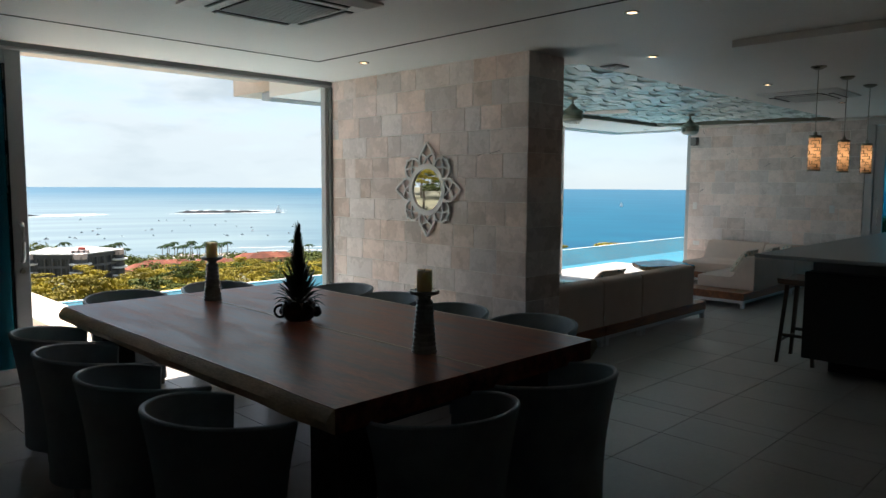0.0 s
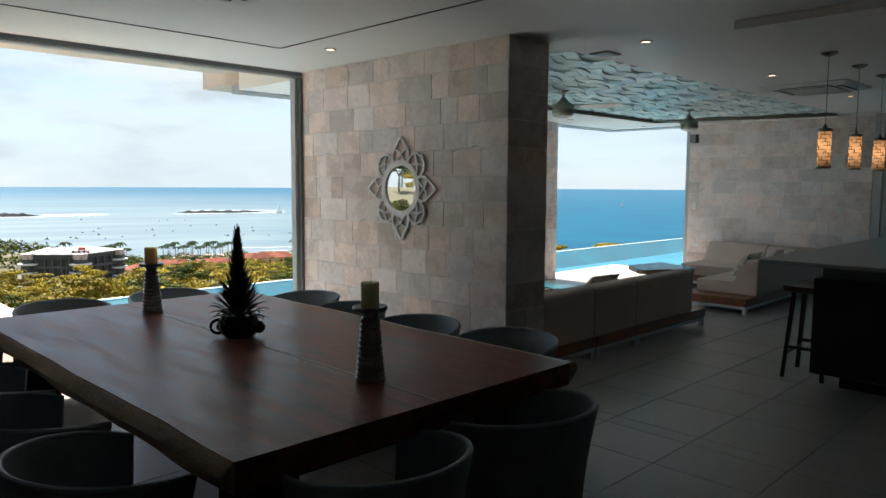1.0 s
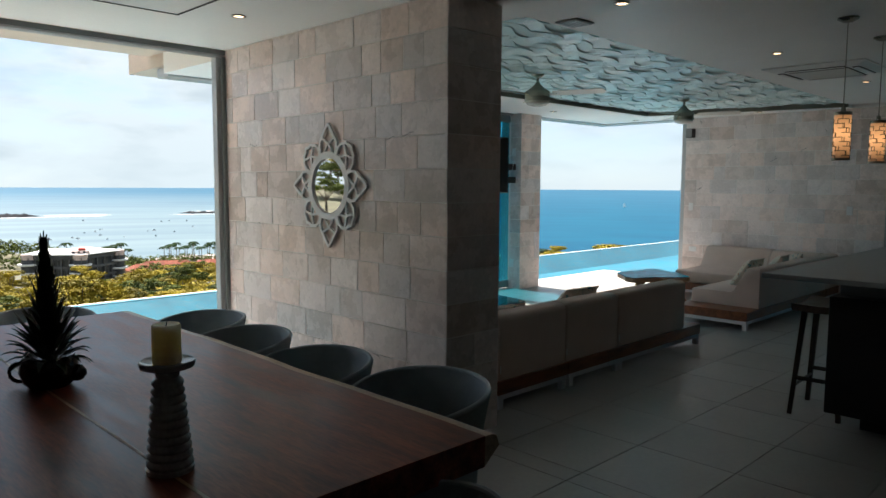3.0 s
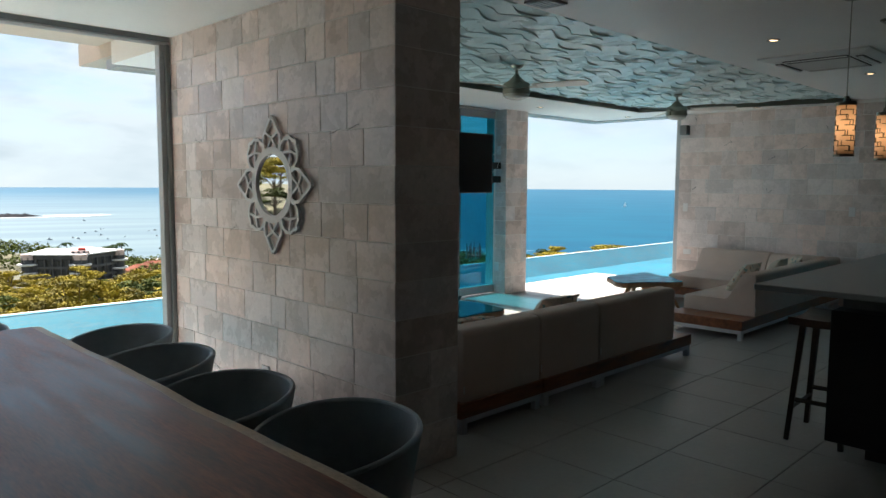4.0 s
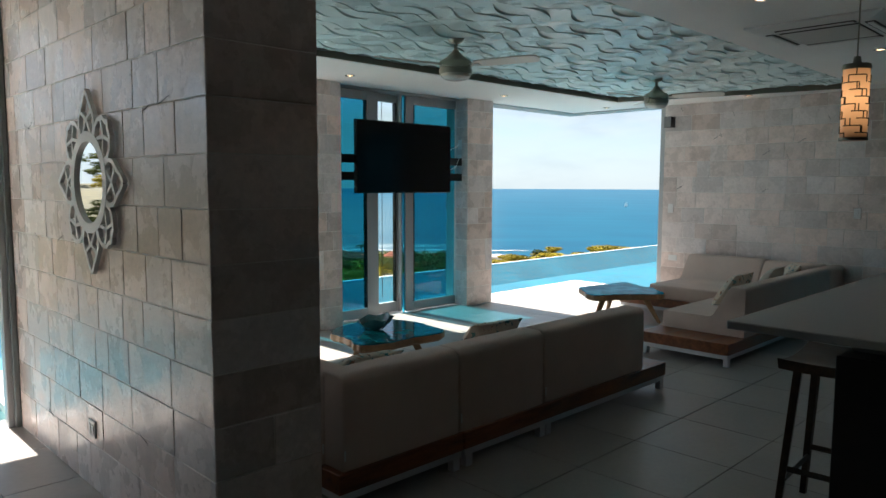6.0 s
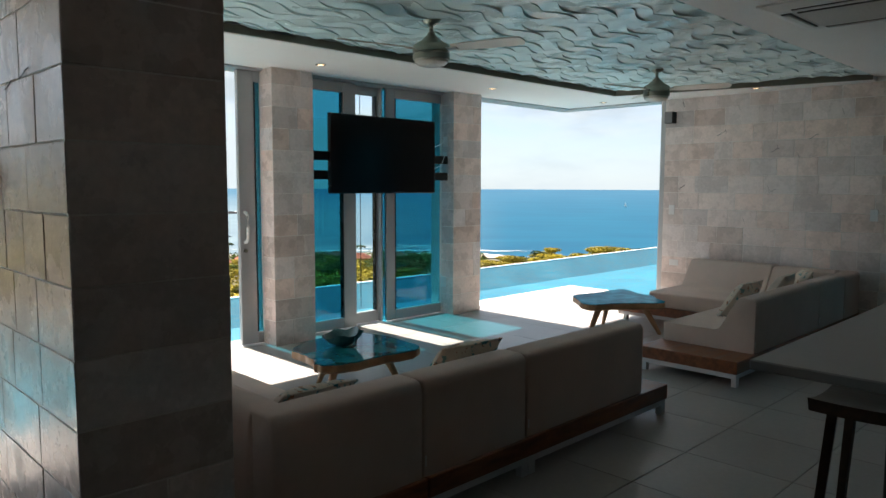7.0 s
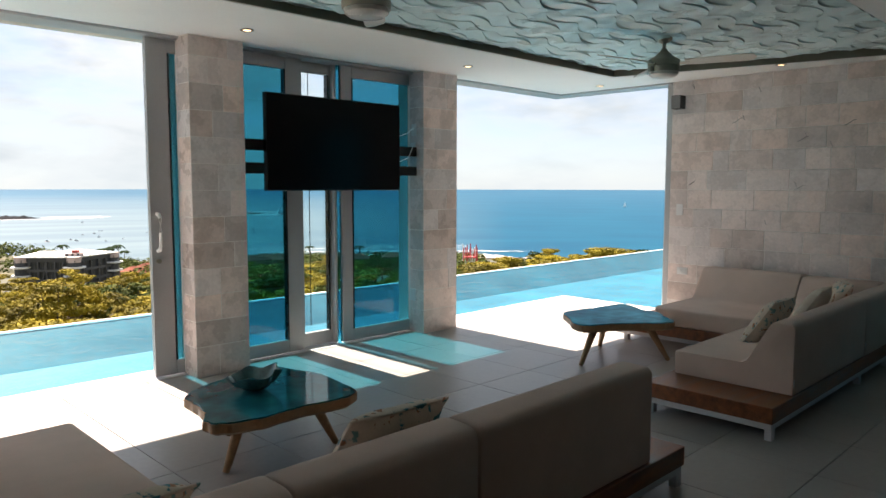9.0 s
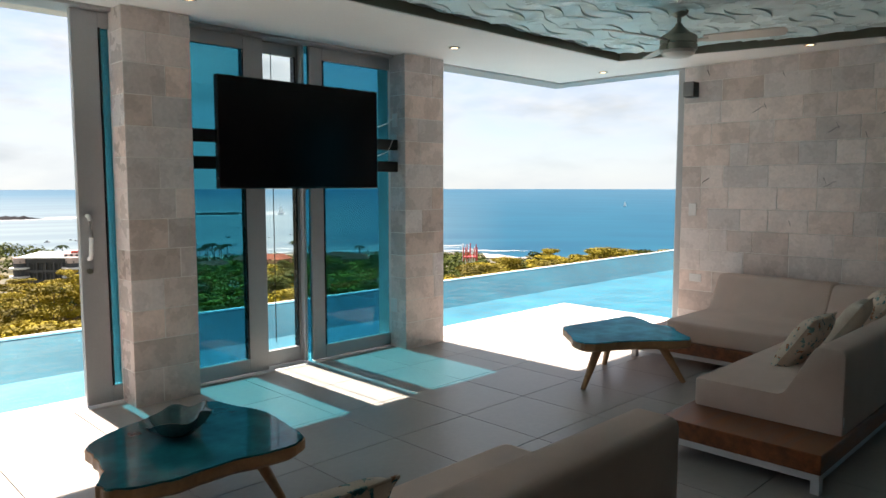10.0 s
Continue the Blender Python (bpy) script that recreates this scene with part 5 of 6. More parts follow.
def sea_material():
    m, n, l, p = nodes_of("sea_water")
    geo = n.new("ShaderNodeNewGeometry")
    mp = n.new("ShaderNodeMapping")
    mp.inputs["Rotation"].default_value = (0, 0, radians(44))
    mp.inputs["Scale"].default_value = (0.0006, 0.004, 1)
    a = n.new("ShaderNodeTexNoise")
    a.inputs["Scale"].default_value, a.inputs["Detail"].default_value = 1.6, 6
    l.new(geo.outputs["Position"], mp.inputs["Vector"])
    l.new(mp.outputs["Vector"], a.inputs["Vector"])
    sep = n.new("ShaderNodeSeparateXYZ")
    l.new(geo.outputs["Position"], sep.inputs[0])
    ang = n.new("ShaderNodeMath")
    ang.operation = "ARCTAN2"
    l.new(sep.outputs["X"], ang.inputs[0])
    l.new(sep.outputs["Y"], ang.inputs[1])
    ba = n.new("ShaderNodeMapRange")
    ba.inputs["From Min"].default_value, ba.inputs["From Max"].default_value = radians(30), radians(50)
    l.new(ang.outputs[0], ba.inputs["Value"])
    bay = n.new("ShaderNodeMix")
    bay.data_type = "RGBA"
    # pale towards north, deep blue towards east, by bearing
    bay.inputs["A"].default_value, bay.inputs["B"].default_value = (0.115, 0.162, 0.18, 1), (0.003, 0.068, 0.118, 1)
    l.new(ba.outputs["Result"], bay.inputs["Factor"])
    mx = n.new("ShaderNodeMix")
    mx.data_type, mx.blend_type = "RGBA", "MULTIPLY"
    mx.inputs["Factor"].default_value = 0.85
    # deeper water farther out
    rad, far, deep = n.new("ShaderNodeVectorMath"), n.new("ShaderNodeMapRange"), n.new("ShaderNodeMix")
    rad.operation = "LENGTH"
    far.inputs["From Min"].default_value, far.inputs["From Max"].default_value = 1300, 3600
    deep.data_type = "RGBA"
    deep.inputs["B"].default_value = (0.016, 0.082, 0.135, 1)
    l.new(geo.outputs["Position"], rad.inputs[0])
    l.new(rad.outputs["Value"], far.inputs["Value"])
    l.new(far.outputs["Result"], deep.inputs["Factor"])
    l.new(bay.outputs["Result"], deep.inputs["A"])
    l.new(deep.outputs["Result"], mx.inputs["A"])
    rp = n.new("ShaderNodeValToRGB")
    rp.color_ramp.elements[0].position, rp.color_ramp.elements[0].color = 0.35, (0.62, 0.70, 0.80, 1)
    rp.color_ramp.elements[1].position, rp.color_ramp.elements[1].color = 0.65, (1, 1, 1, 1)
    l.new(a.outputs["Fac"], rp.inputs["Fac"])
    l.new(rp.outputs["Color"], mx.inputs["B"])
    l.new(mx.outputs["Result"], p.inputs["Base Color"])
    p.inputs["Roughness"].default_value = 0.45
    p.inputs["Specular IOR Level"].default_value = 0.04
    return m


M["sea"] = sea_material()
solo("sea", sb, M["sea"], "calm blue bay, paler towards the north", "sea", "structure")


# ---- trees ----
M["bark"] = pbr("bark", (0.10, 0.075, 0.055), 0.9, 0.3, 1.5, 9, 0.3)
M["gold_leaf"] = pbr("yellow_green_foliage", (0.10, 0.088, 0.006), 0.8, 0.4, 0.28, 2.2, 0, rand=0.22, second=(0.36, 0.285, 0.018), spec=0.15)
M["green_leaf"] = pbr("green_foliage", (0.03, 0.055, 0.014), 0.8, 0.45, 0.28, 2.2, 0, rand=0.3, second=(0.10, 0.12, 0.018), spec=0.08)


def leaf_quad(vs, fs, c, nrm, s, rng):
    nrm = nrm.normalized()
    t = nrm.orthogonal().normalized()
    t.rotate(Matrix.Rotation(rng.uniform(0, 6.28), 3, nrm))
    b = nrm.cross(t)
    k = len(vs)
    w = s * rng.uniform(0.28, 0.5)
    vs += [c - t * s, c - b * w + nrm * s * 0.2, c + t * s, c + b * w - nrm * s * 0.15]
    fs.append((k, k + 1, k + 2, k + 3))


def clump(vs, fs, c, rx, rz, count, s, rng):
    for _ in range(count):
        d = Vector((rng.gauss(0, 1), rng.gauss(0, 1), rng.gauss(0.25, 0.9))).normalized()
        f = rng.uniform(0.72, 1.08)
        p = Vector((c[0] + d.x * rx * f, c[1] + d.y * rx * f, c[2] + d.z * rz * f))
        n = Vector((d.x * 0.6, d.y * 0.6, d.z + 0.35)) + Vector((rng.uniform(-0.6, 0.6), rng.uniform(-0.6, 0.6), rng.uniform(-0.4, 0.6)))
        leaf_quad(vs, fs, p, n, s * rng.uniform(0.7, 1.3), rng)


def tree(seed, material, label, height=8.5, spread=4.6):
    rng = random.Random(seed)
    t = thing("tree", (0, 0, 0), label, "tree", "trees on the hillside")
    tb = B()
    tube(tb, (0, 0, -1.5), (0.15, 0.1, height * 0.5), 0.32, 0.2, 9)
    vs, fs = [], []
    n = rng.randint(9, 12)
    for k in range(n):
        a = k * 2.4 + rng.uniform(-0.4, 0.4)
        r = spread * math.sqrt((k + 0.4) / n) * rng.uniform(0.8, 1.1)
        c = (r * math.cos(a), r * math.sin(a), height * (0.94 - 0.34 * (r / spread) ** 2) + rng.uniform(-0.9, 0.5))
        if k % 2 == 0:
            path_tube(tb, [(0.1, 0.08, height * 0.42), (c[0] * 0.45, c[1] * 0.45, height * 0.6), (c[0] * 0.9, c[1] * 0.9, c[2] - 0.3)], [0.15, 0.09, 0.03], 6)
        for q in range(3):
            cc = (c[0] + rng.uniform(-1.1, 1.1), c[1] + rng.uniform(-1.1, 1.1), c[2] + rng.uniform(-0.45, 0.45))
            clump(vs, fs, cc, rng.uniform(0.9, 1.5), rng.uniform(0.22, 0.42), 170, 0.19, rng)
    part("trunk", tb, M["bark"], t)
    me = bpy.data.meshes.new("crown")
    me.from_pydata(vs, [], fs)
    me.materials.append(material)
    cr = new("crown", me)
    cr.parent = t
    return t


kinds = [tree(1, M["gold_leaf"], "spreading tree with yellow-green foliage"), tree(2, M["gold_leaf"], "spreading tree with yellow-green foliage", 7.5, 5.2),
         tree(3, M["green_leaf"], "broad dark green tree", 8.0, 4.2), tree(4, M["green_leaf"], "broad dark green tree", 9.0, 4.6), tree(5, M["gold_leaf"], "spreading tree with yellow-green foliage", 9.0, 4.2)]
used = [False] * len(kinds)
rng = random.Random(12)


def plant_tree(az, r, k, s, dz=0.0):
    a = radians(az)
    x, y = r * math.sin(a), r * math.cos(a)
    m = pose(x, y, land_z(x, y) + dz, 0, 0, rng.uniform(0, 360))
    if used[k]:
        t = copy_thing(kinds[k], m)
    else:
        t = kinds[k]
        t.matrix_basis = m
        used[k] = True
    t.scale = (s, s, s * rng.uniform(0.85, 1.05))
    return t


placed = []


def free(x, y, d):
    for px, py in placed:
        if (px - x) ** 2 + (py - y) ** 2 < d * d:
            return False
    placed.append((x, y))
    return True


for az0, az1, r0, r1, count, gold in ((-2, 21, 48, 110, 36, 0.85), (21, 40, 44, 78, 20, 0.25), (21, 40, 78, 110, 22, 0.7), (1, 40, 110, 210, 60, 0.65), (8, 42, 210, 330, 26, 0.3), (38, 48, 70, 190, 22, 0.35)):
    tries = 0
    done = 0
    while done < count and tries < count * 30:
        tries += 1
        az, r = rng.uniform(az0, az1), math.sqrt(rng.uniform(r0 * r0, r1 * r1))
        a = radians(az)
        if 12.0 < az < 22.5 and 215 < r < 420:
            continue
        if free(r * math.sin(a), r * math.cos(a), 6.2):
            k = rng.choice((0, 1, 4)) if rng.random() < gold else rng.choice((2, 3))
            plant_tree(az, r, k, rng.uniform(0.85, 1.25))
            done += 1
# a long hedge of small trees on the slope below the pool
for q in range(66):
    az = 46.8 + 20.5 * (q + rng.uniform(-0.4, 0.4)) / 66
    r = rng.uniform(52, 74)
    a = radians(az)
    sl = 0.118 - 0.030 * min(1.0, max(0.0, (az - 47.5) / 4.0)) - 0.009 * min(1.0, max(0.0, (az - 52) / 10.0))
    sc = rng.uniform(0.42, 0.6)
    top = 1.46 - r * (sl + rng.uniform(-0.004, 0.005))
    plant_tree(az, r, rng.choice((0, 1, 4, 4, 2)), sc, top - 8.6 * sc - land_z(r * math.sin(a), r * math.cos(a)))
for q in range(84):
    az, r = rng.uniform(-54, 2), rng.uniform(76, 140)
    a = radians(az)
    if free(r * math.sin(a), r * math.cos(a), 3.4):
        plant_tree(az, r, rng.choice((2, 2, 3, 3, 4)), rng.uniform(0.55, 0.8))

# far woods down to the beach
vs, fs = [], []
for q in range(2100):
    az, r = rng.uniform(2, 70), math.sqrt(rng.uniform(300 ** 2, 660 ** 2))
    if az > 48 and r > 330:
        continue
    a = radians(az)
    if 12.5 < az < 21.5 and r < 390:
        continue
    x, y = r * math.sin(a), r * math.cos(a)
    if 21.5 < az < 33 and 340 < r < 600 and rng.random() < 0.8:
        continue
    h = rng.uniform(4.0, 8.0)
    clump(vs, fs, (x, y, land_z(x, y) + h * 0.6), rng.uniform(3.2, 5.5), h * 0.45, 46, 0.95, rng)
me = bpy.data.meshes.new("far_woods")
me.from_pydata(vs, [], fs)
me.materials.append(M["green_leaf"])
tagged(new("far_woods", me), "dense green woods between the town and the beach", "woods", kind="stuff")

# closed yellow canopy on the slope below the hotel
vs, fs = [], []
for q in range(520):
    az, r = rng.uniform(-2, 40), math.sqrt(rng.uniform(105 ** 2, 315 ** 2))
    if 11.0 < az < 23.0 and r > 235:
        continue
    a = radians(az)
    x, y = r * math.sin(a), r * math.cos(a)
    for _ in range(3):
        clump(vs, fs, (x + rng.uniform(-2.5, 2.5), y + rng.uniform(-2.5, 2.5), land_z(x, y) + rng.uniform(4.0, 7.6)), rng.uniform(1.6, 2.8), rng.uniform(0.35, 0.8), 48, 0.42, rng)
me = bpy.data.meshes.new("hillside_canopy")
me.from_pydata(vs, [], fs)
me.materials.append(M["gold_leaf"])
tagged(new("hillside_canopy", me), "closed yellow-green tree canopy on the hillside", "canopy", kind="stuff")

# ---- potted shrub on the side terrace ----
shrub = thing("potted_shrub", (14.5, 4.15, -0.01), "leafy green shrub in a pale pot on the terrace", "shrub")
part("pot", lathe(B(), [(0.0, 0.0), (0.13, 0.0), (0.19, 0.32), (0.2, 0.36), (0.175, 0.36), (0.16, 0.33), (0.0, 0.32)], (14.5, 4.15, -0.01), 24), M["outplaster"], shrub, "pale round pot", True)
part("stem", tube(B(), (14.5, 4.15, 0.3), (14.52, 4.16, 0.75), 0.02, 0.012), M["bark"], shrub)
vs, fs = [], []
for k in range(9):
    clump(vs, fs, (14.5 + rng.uniform(-0.2, 0.2), 4.15 + rng.uniform(-0.22, 0.22), rng.uniform(0.6, 1.1)), 0.16, 0.13, 60, 0.045, rng)
me = bpy.data.meshes.new("foliage")
me.from_pydata([v - Vector((14.5, 4.15, -0.01)) for v in vs], [], fs)
me.materials.append(M["green_leaf"])
leaves = new("foliage", me)
leaves.parent = shrub

# ---- palms by the beach ----
M["palm"] = pbr("palm_frond", (0.02, 0.036, 0.014), 0.95, 0.3, 0.5, 3, 0, rand=0.25, spec=0.05)


def palm():
    t = thing("palm_tree", (0, 0, 0), "tall coconut palm by the beach", "palm tree", "palms along the beach")
    part("trunk", path_tube(B(), [(0, 0, -1), (0.3, 0, 4), (0.2, 0.2, 8), (0.5, 0.2, 11)], [0.3, 0.24, 0.2, 0.17], 7), M["bark"], t)
    for k in range(11):
        a = 2 * math.pi * k / 11 + 0.2 * (k % 3)
        bm = B()
        prev = None
        L = 3.8 + 0.5 * (k % 3)
        for i in range(6):
            f = i / 5
            c = Vector((0.5 + math.cos(a) * L * f * (1 - 0.15 * f), 0.2 + math.sin(a) * L * f * (1 - 0.15 * f), 11 + 1.5 * f - 3.3 * f * f))
            w = 0.75 * (0.3 + 2.4 * f - 2.5 * f * f) if i < 5 else 0.05
            s = Vector((-math.sin(a), math.cos(a), 0)) * w
            cur = [bm.verts.new(c - s - Vector((0, 0, w * 0.5))), bm.verts.new(c), bm.verts.new(c + s - Vector((0, 0, w * 0.5)))]
            if prev:
                for j in range(2):
                    bm.faces.new((prev[j], prev[j + 1], cur[j + 1], cur[j]))
            prev = cur
        part("frond", bm, M["palm"], t)
    return t


pm = palm()
spots = [(19.0 + 0.35 * k, 560 + 13 * (k % 3)) for k in range(6)] + [(23.3 + 0.27 * k + 0.12 * (k % 2), 610 + 17 * (k % 4)) for k in range(18)] + [(33.0, 590), (34.2, 600), (38.2, 560), (16.9, 545)]
for k, (az, r) in enumerate(spots):
    a = radians(az)
    x, y = r * math.sin(a), r * math.cos(a)
    m = pose(x, y, land_z(x, y), 0, 0, 57 * k)
    if k == 0:
        pm.matrix_basis = m
    else:
        pq = copy_thing(pm, m)
        pq.scale = (1.35, 1.35, 1.15 + 0.09 * (k % 5))

# ---- beach, surf, islands ----
M["sand"] = pbr("pale_sand", (0.34, 0.29, 0.25), 0.95, 0.08, 0.05, 1.0, 0)
M["foam"] = pbr("white_surf", (0.42, 0.44, 0.45), 0.9, 0.05, 0.05, 1.0, 0)
M["sailcloth"] = pbr("sailcloth", (0.85, 0.85, 0.85), 0.9, 0.03, 0.05, 1.0, 0)
M["rock"] = pbr("dark_reef_rock", (0.018, 0.019, 0.022), 0.95, 0.4, 0.05, 1.0, 0, spec=0.03)


def ring_patch(bm, az0, az1, r_in, r_out, height, n=60, wob_a=0.0, seed=0.0):
    prev = None
    for k in range(n + 1):
        az = az0 + (az1 - az0) * k / n
        a = radians(az)
        e = wob_a * (noise.noise((az * 0.7, seed, 0)) + 0.5 * noise.noise((az * 2.3, seed, 1)))
        taper = min(1.0, 6 * k / n, 6 * (n - k) / n)
        mid, half = (r_in + r_out) / 2 + e, (r_out - r_in) / 2 * taper * (1 + 0.6 * noise.noise((az * 1.9, seed, 2))) + 0.2
        cur = []
        for r in (mid - half, mid + half):
            x, y = r * math.sin(a), r * math.cos(a)
            cur.append(bm.verts.new((x, y, height(x, y, r))))
        if prev:
            bm.faces.new((prev[0], prev[1], cur[1], cur[0]))
        prev = cur


solo("beach", (lambda b: (ring_patch(b, 20, 52, 660, 745, lambda x, y, r: max(land_z(x, y), sea_z(r)) + 0.5, 90, 14, 2.0), b)[1])(B()), M["sand"], "pale sand beach along the bay", "beach", "structure")
surf = B()
for az0, az1, r0, r1, s in ((30, 52, 765, 773, 1), (26, 47, 800, 804, 3), (23.6, 28, 1535, 1548, 5), (28.5, 32.6, 1560, 1585, 6), (24.5, 32.8, 1660, 1680, 7), (9, 19.5, 1490, 1503, 8), (15.2, 19.8, 1530, 1565, 9), (38, 47, 820, 825, 4)):
    ring_patch(surf, az0, az1, r0, r1, lambda x, y, r: sea_z(r) + 0.35, 50, 10, s)
solo("surf", surf, M["foam"], "white lines of surf on the reef and beach", "surf", "structure")


def island(az0, az1, r, depth, h, seed):
    bm = B()
    n, mrows = 40, 5
    g = []
    for k in range(n + 1):
        az = az0 + (az1 - az0) * k / n
        a = radians(az)
        taper = max(0.05, min(1, 7 * k / n, 7 * (n - k) / n))
        row = []
        for j in range(mrows + 1):
            rr = r + depth * taper * (j / mrows - 0.5)
            prof = math.sin(math.pi * j / mrows)
            z = sea_z(rr) - 0.5 + prof * h * taper * (0.8 + 0.9 * noise.noise((az * 2.0, j * 0.6, seed)))
            row.append(bm.verts.new((rr * math.sin(a), rr * math.cos(a), z)))
        g.append(row)
    for a, b in zip(g, g[1:]):
        for j in range(mrows):
            bm.faces.new((a[j], a[j + 1], b[j + 1], b[j]))
    return bm


solo("reef_island", island(24.2, 30.9, 1600, 60, 4.6, 1.0), M["rock"], "low dark rocky reef in the bay", "island")
solo("reef_island", island(5.0, 15.6, 1540, 70, 6.5, 5.0), M["rock"], "low dark rocky spit in the bay", "island")


# ---- boats ----
def boat():
    b = thing("moored_boat", (0, 0, 0), "small white boat moored in the bay", "boat", "boats in the bay")
    bm = B()
    prev = None
    for k in range(9):
        f = k / 8
        x = -3.2 + 6.4 * f
        w = 1.1 * math.sqrt(max(0.0, 1 - (2 * f - 0.8) ** 2 / 1.5)) + 0.05
        cur = [bm.verts.new((x, yy, z)) for yy, z in ((-w, 0.9 + 0.3 * f), (-w * 0.6, -0.3), (w * 0.6, -0.3), (w, 0.9 + 0.3 * f))]
        if prev:
            for i in range(3):
                bm.faces.new((prev[i], prev[i + 1], cur[i + 1], cur[i]))
            bm.faces.new((prev[3], prev[0], cur[0], cur[3]))
        else:
            first_s = cur
        prev = cur
    bm.faces.new(first_s)
    bm.faces.new(prev[::-1])
    part("hull", bm, M["boathull"], b)
    part("cabin", box(B(), -1.4, 0.8, -0.65, 0.65, 1.0, 2.2, 0.1), M["boatdark"], b, "dark cabin")
    part("mast", tube(B(), (0.2, 0, 2.1), (0.2, 0, 4.6), 0.06), M["boatdark"], b)
    return b


M["boathull"] = pbr("boat_hull", (0.30, 0.32, 0.36), 0.5, 0.2, 0.4, 5, 0, rand=0.6)
M["boatdark"] = pbr("boat_canopy", (0.05, 0.07, 0.10), 0.6, 0.2, 0.4, 5, 0, rand=0.4)
bt = boat()
rb = random.Random(31)
for k in range(34):
    az, r = rb.uniform(15.5, 33.5), rb.uniform(950, 1180)
    if k > 28:
        r = rb.uniform(1250, 1400)
    a = radians(az)
    m = pose(r * math.sin(a), r * math.cos(a), sea_z(r), 0, 0, rb.uniform(-40, 40) - az)
    if k == 0:
        bt.matrix_basis = m
    else:
        bc = copy_thing(bt, m)
        sc = rb.uniform(0.42, 0.78)
        bc.scale = (sc, sc, sc)


def sailboat(az, r, s):
    a = radians(az)
    x, y, z = r * math.sin(a), r * math.cos(a), sea_z(r)
    t = thing("sailboat", (x, y, z), "white sailing boat under full sail", "sailboat")
    ca, sa = math.cos(a), math.sin(a)

    def W(u, v, w):
        return (x + (u * ca + v * sa) * s, y + (-u * sa + v * ca) * s, z + w * s)
    hb = B()
    v = [hb.verts.new(W(*p)) for p in ((-4, -1, 1), (4.6, 0, 1.3), (-4, 1, 1), (-3.4, -0.6, -0.3), (3.4, 0, -0.3), (-3.4, 0.6, -0.3))]
    for q in ((0, 1, 2), (3, 5, 4), (0, 3, 4, 1), (1, 4, 5, 2), (2, 5, 3, 0)):
        hb.faces.new([v[i] for i in q])
    part("hull", hb, M["foam"], t)
    for pts in (((0.4, 0, 1.6), (0.6, 0.1, 13), (-3.6, 0.7, 1.9)), ((0.9, 0, 12), (4.4, 0, 1.6), (1.2, 0.6, 2.2))):
        bm = B()
        lo = [bm.verts.new(W(*p)) for p in pts]
        hi = [bm.verts.new(W(p[0], p[1] + 0.06, p[2])) for p in pts]
        bm.faces.new(lo)
        bm.faces.new(hi[::-1])
        for i in range(3):
            bm.faces.new((lo[i], lo[(i + 1) % 3], hi[(i + 1) % 3], hi[i]))
        part("sail", bm, M["sailcloth"], t)
    part("mast", tube(B(), W(0.5, 0, 1), W(0.5, 0, 13.5), 0.09 * s), M["foam"], t)


sailboat(31.9, 1560, 1.5)
sailboat(59.0, 2000, 1.1)

# ---- the dark hotel, houses, mast ----
M["hotel"] = pbr("dark_grey_render", (0.055, 0.058, 0.062), 0.7, 0.2, 0.2, 2, 0)
M["hotelroof"] = pbr("white_roof_sheet", (0.72, 0.72, 0.72), 0.5, 0.06, 0.2, 2, 0)
M["hotelglass"] = pbr("hotel_window", (0.025, 0.028, 0.032), 0.4, 0.2, 0.3, 3, 0)
M["redtile"] = pbr("terracotta_roof", (0.15, 0.05, 0.03), 0.9, 0.35, 0.4, 4, 0, rand=0.3, spec=0.1)
M["ochre"] = pbr("ochre_wall", (0.52, 0.30, 0.19), 0.85, 0.1, 0.2, 2, 0, rand=0.2)
M["hotelframe"] = pbr("grey_concrete_frame", (0.085, 0.085, 0.087), 0.8, 0.2, 0.2, 2, 0)
M["hotelpink"] = pbr("pale_pink_render", (0.50, 0.40, 0.37), 0.8, 0.1, 0.2, 2, 0)
M["redtank"] = pbr("red_water_tank", (0.45, 0.06, 0.045), 0.6, 0.1, 0.2, 2, 0)
HA, HR = radians(17.8), 335.0
HX, HY = HR * math.sin(HA), HR * math.cos(HA)
HZ = -43.0
hotel = thing("hotel_building", (HX, HY, HZ), "dark grey three storey hotel with white flat roofs", "building")


def sloped(x0, x1, y0, y1):
    """A roof sheet that rises away from the facade."""
    bm = B()
    v = [bm.verts.new((x, y, z)) for x in (x0, x1) for y, z in ((y0, 14.2), (y1, 14.9), (y1, 15.4), (y0, 14.7))]
    for q in ((0, 1, 2, 3), (4, 7, 6, 5), (0, 4, 5, 1), (1, 5, 6, 2), (2, 6, 7, 3), (3, 7, 4, 0)):
        bm.faces.new([v[i] for i in q])
    return bm


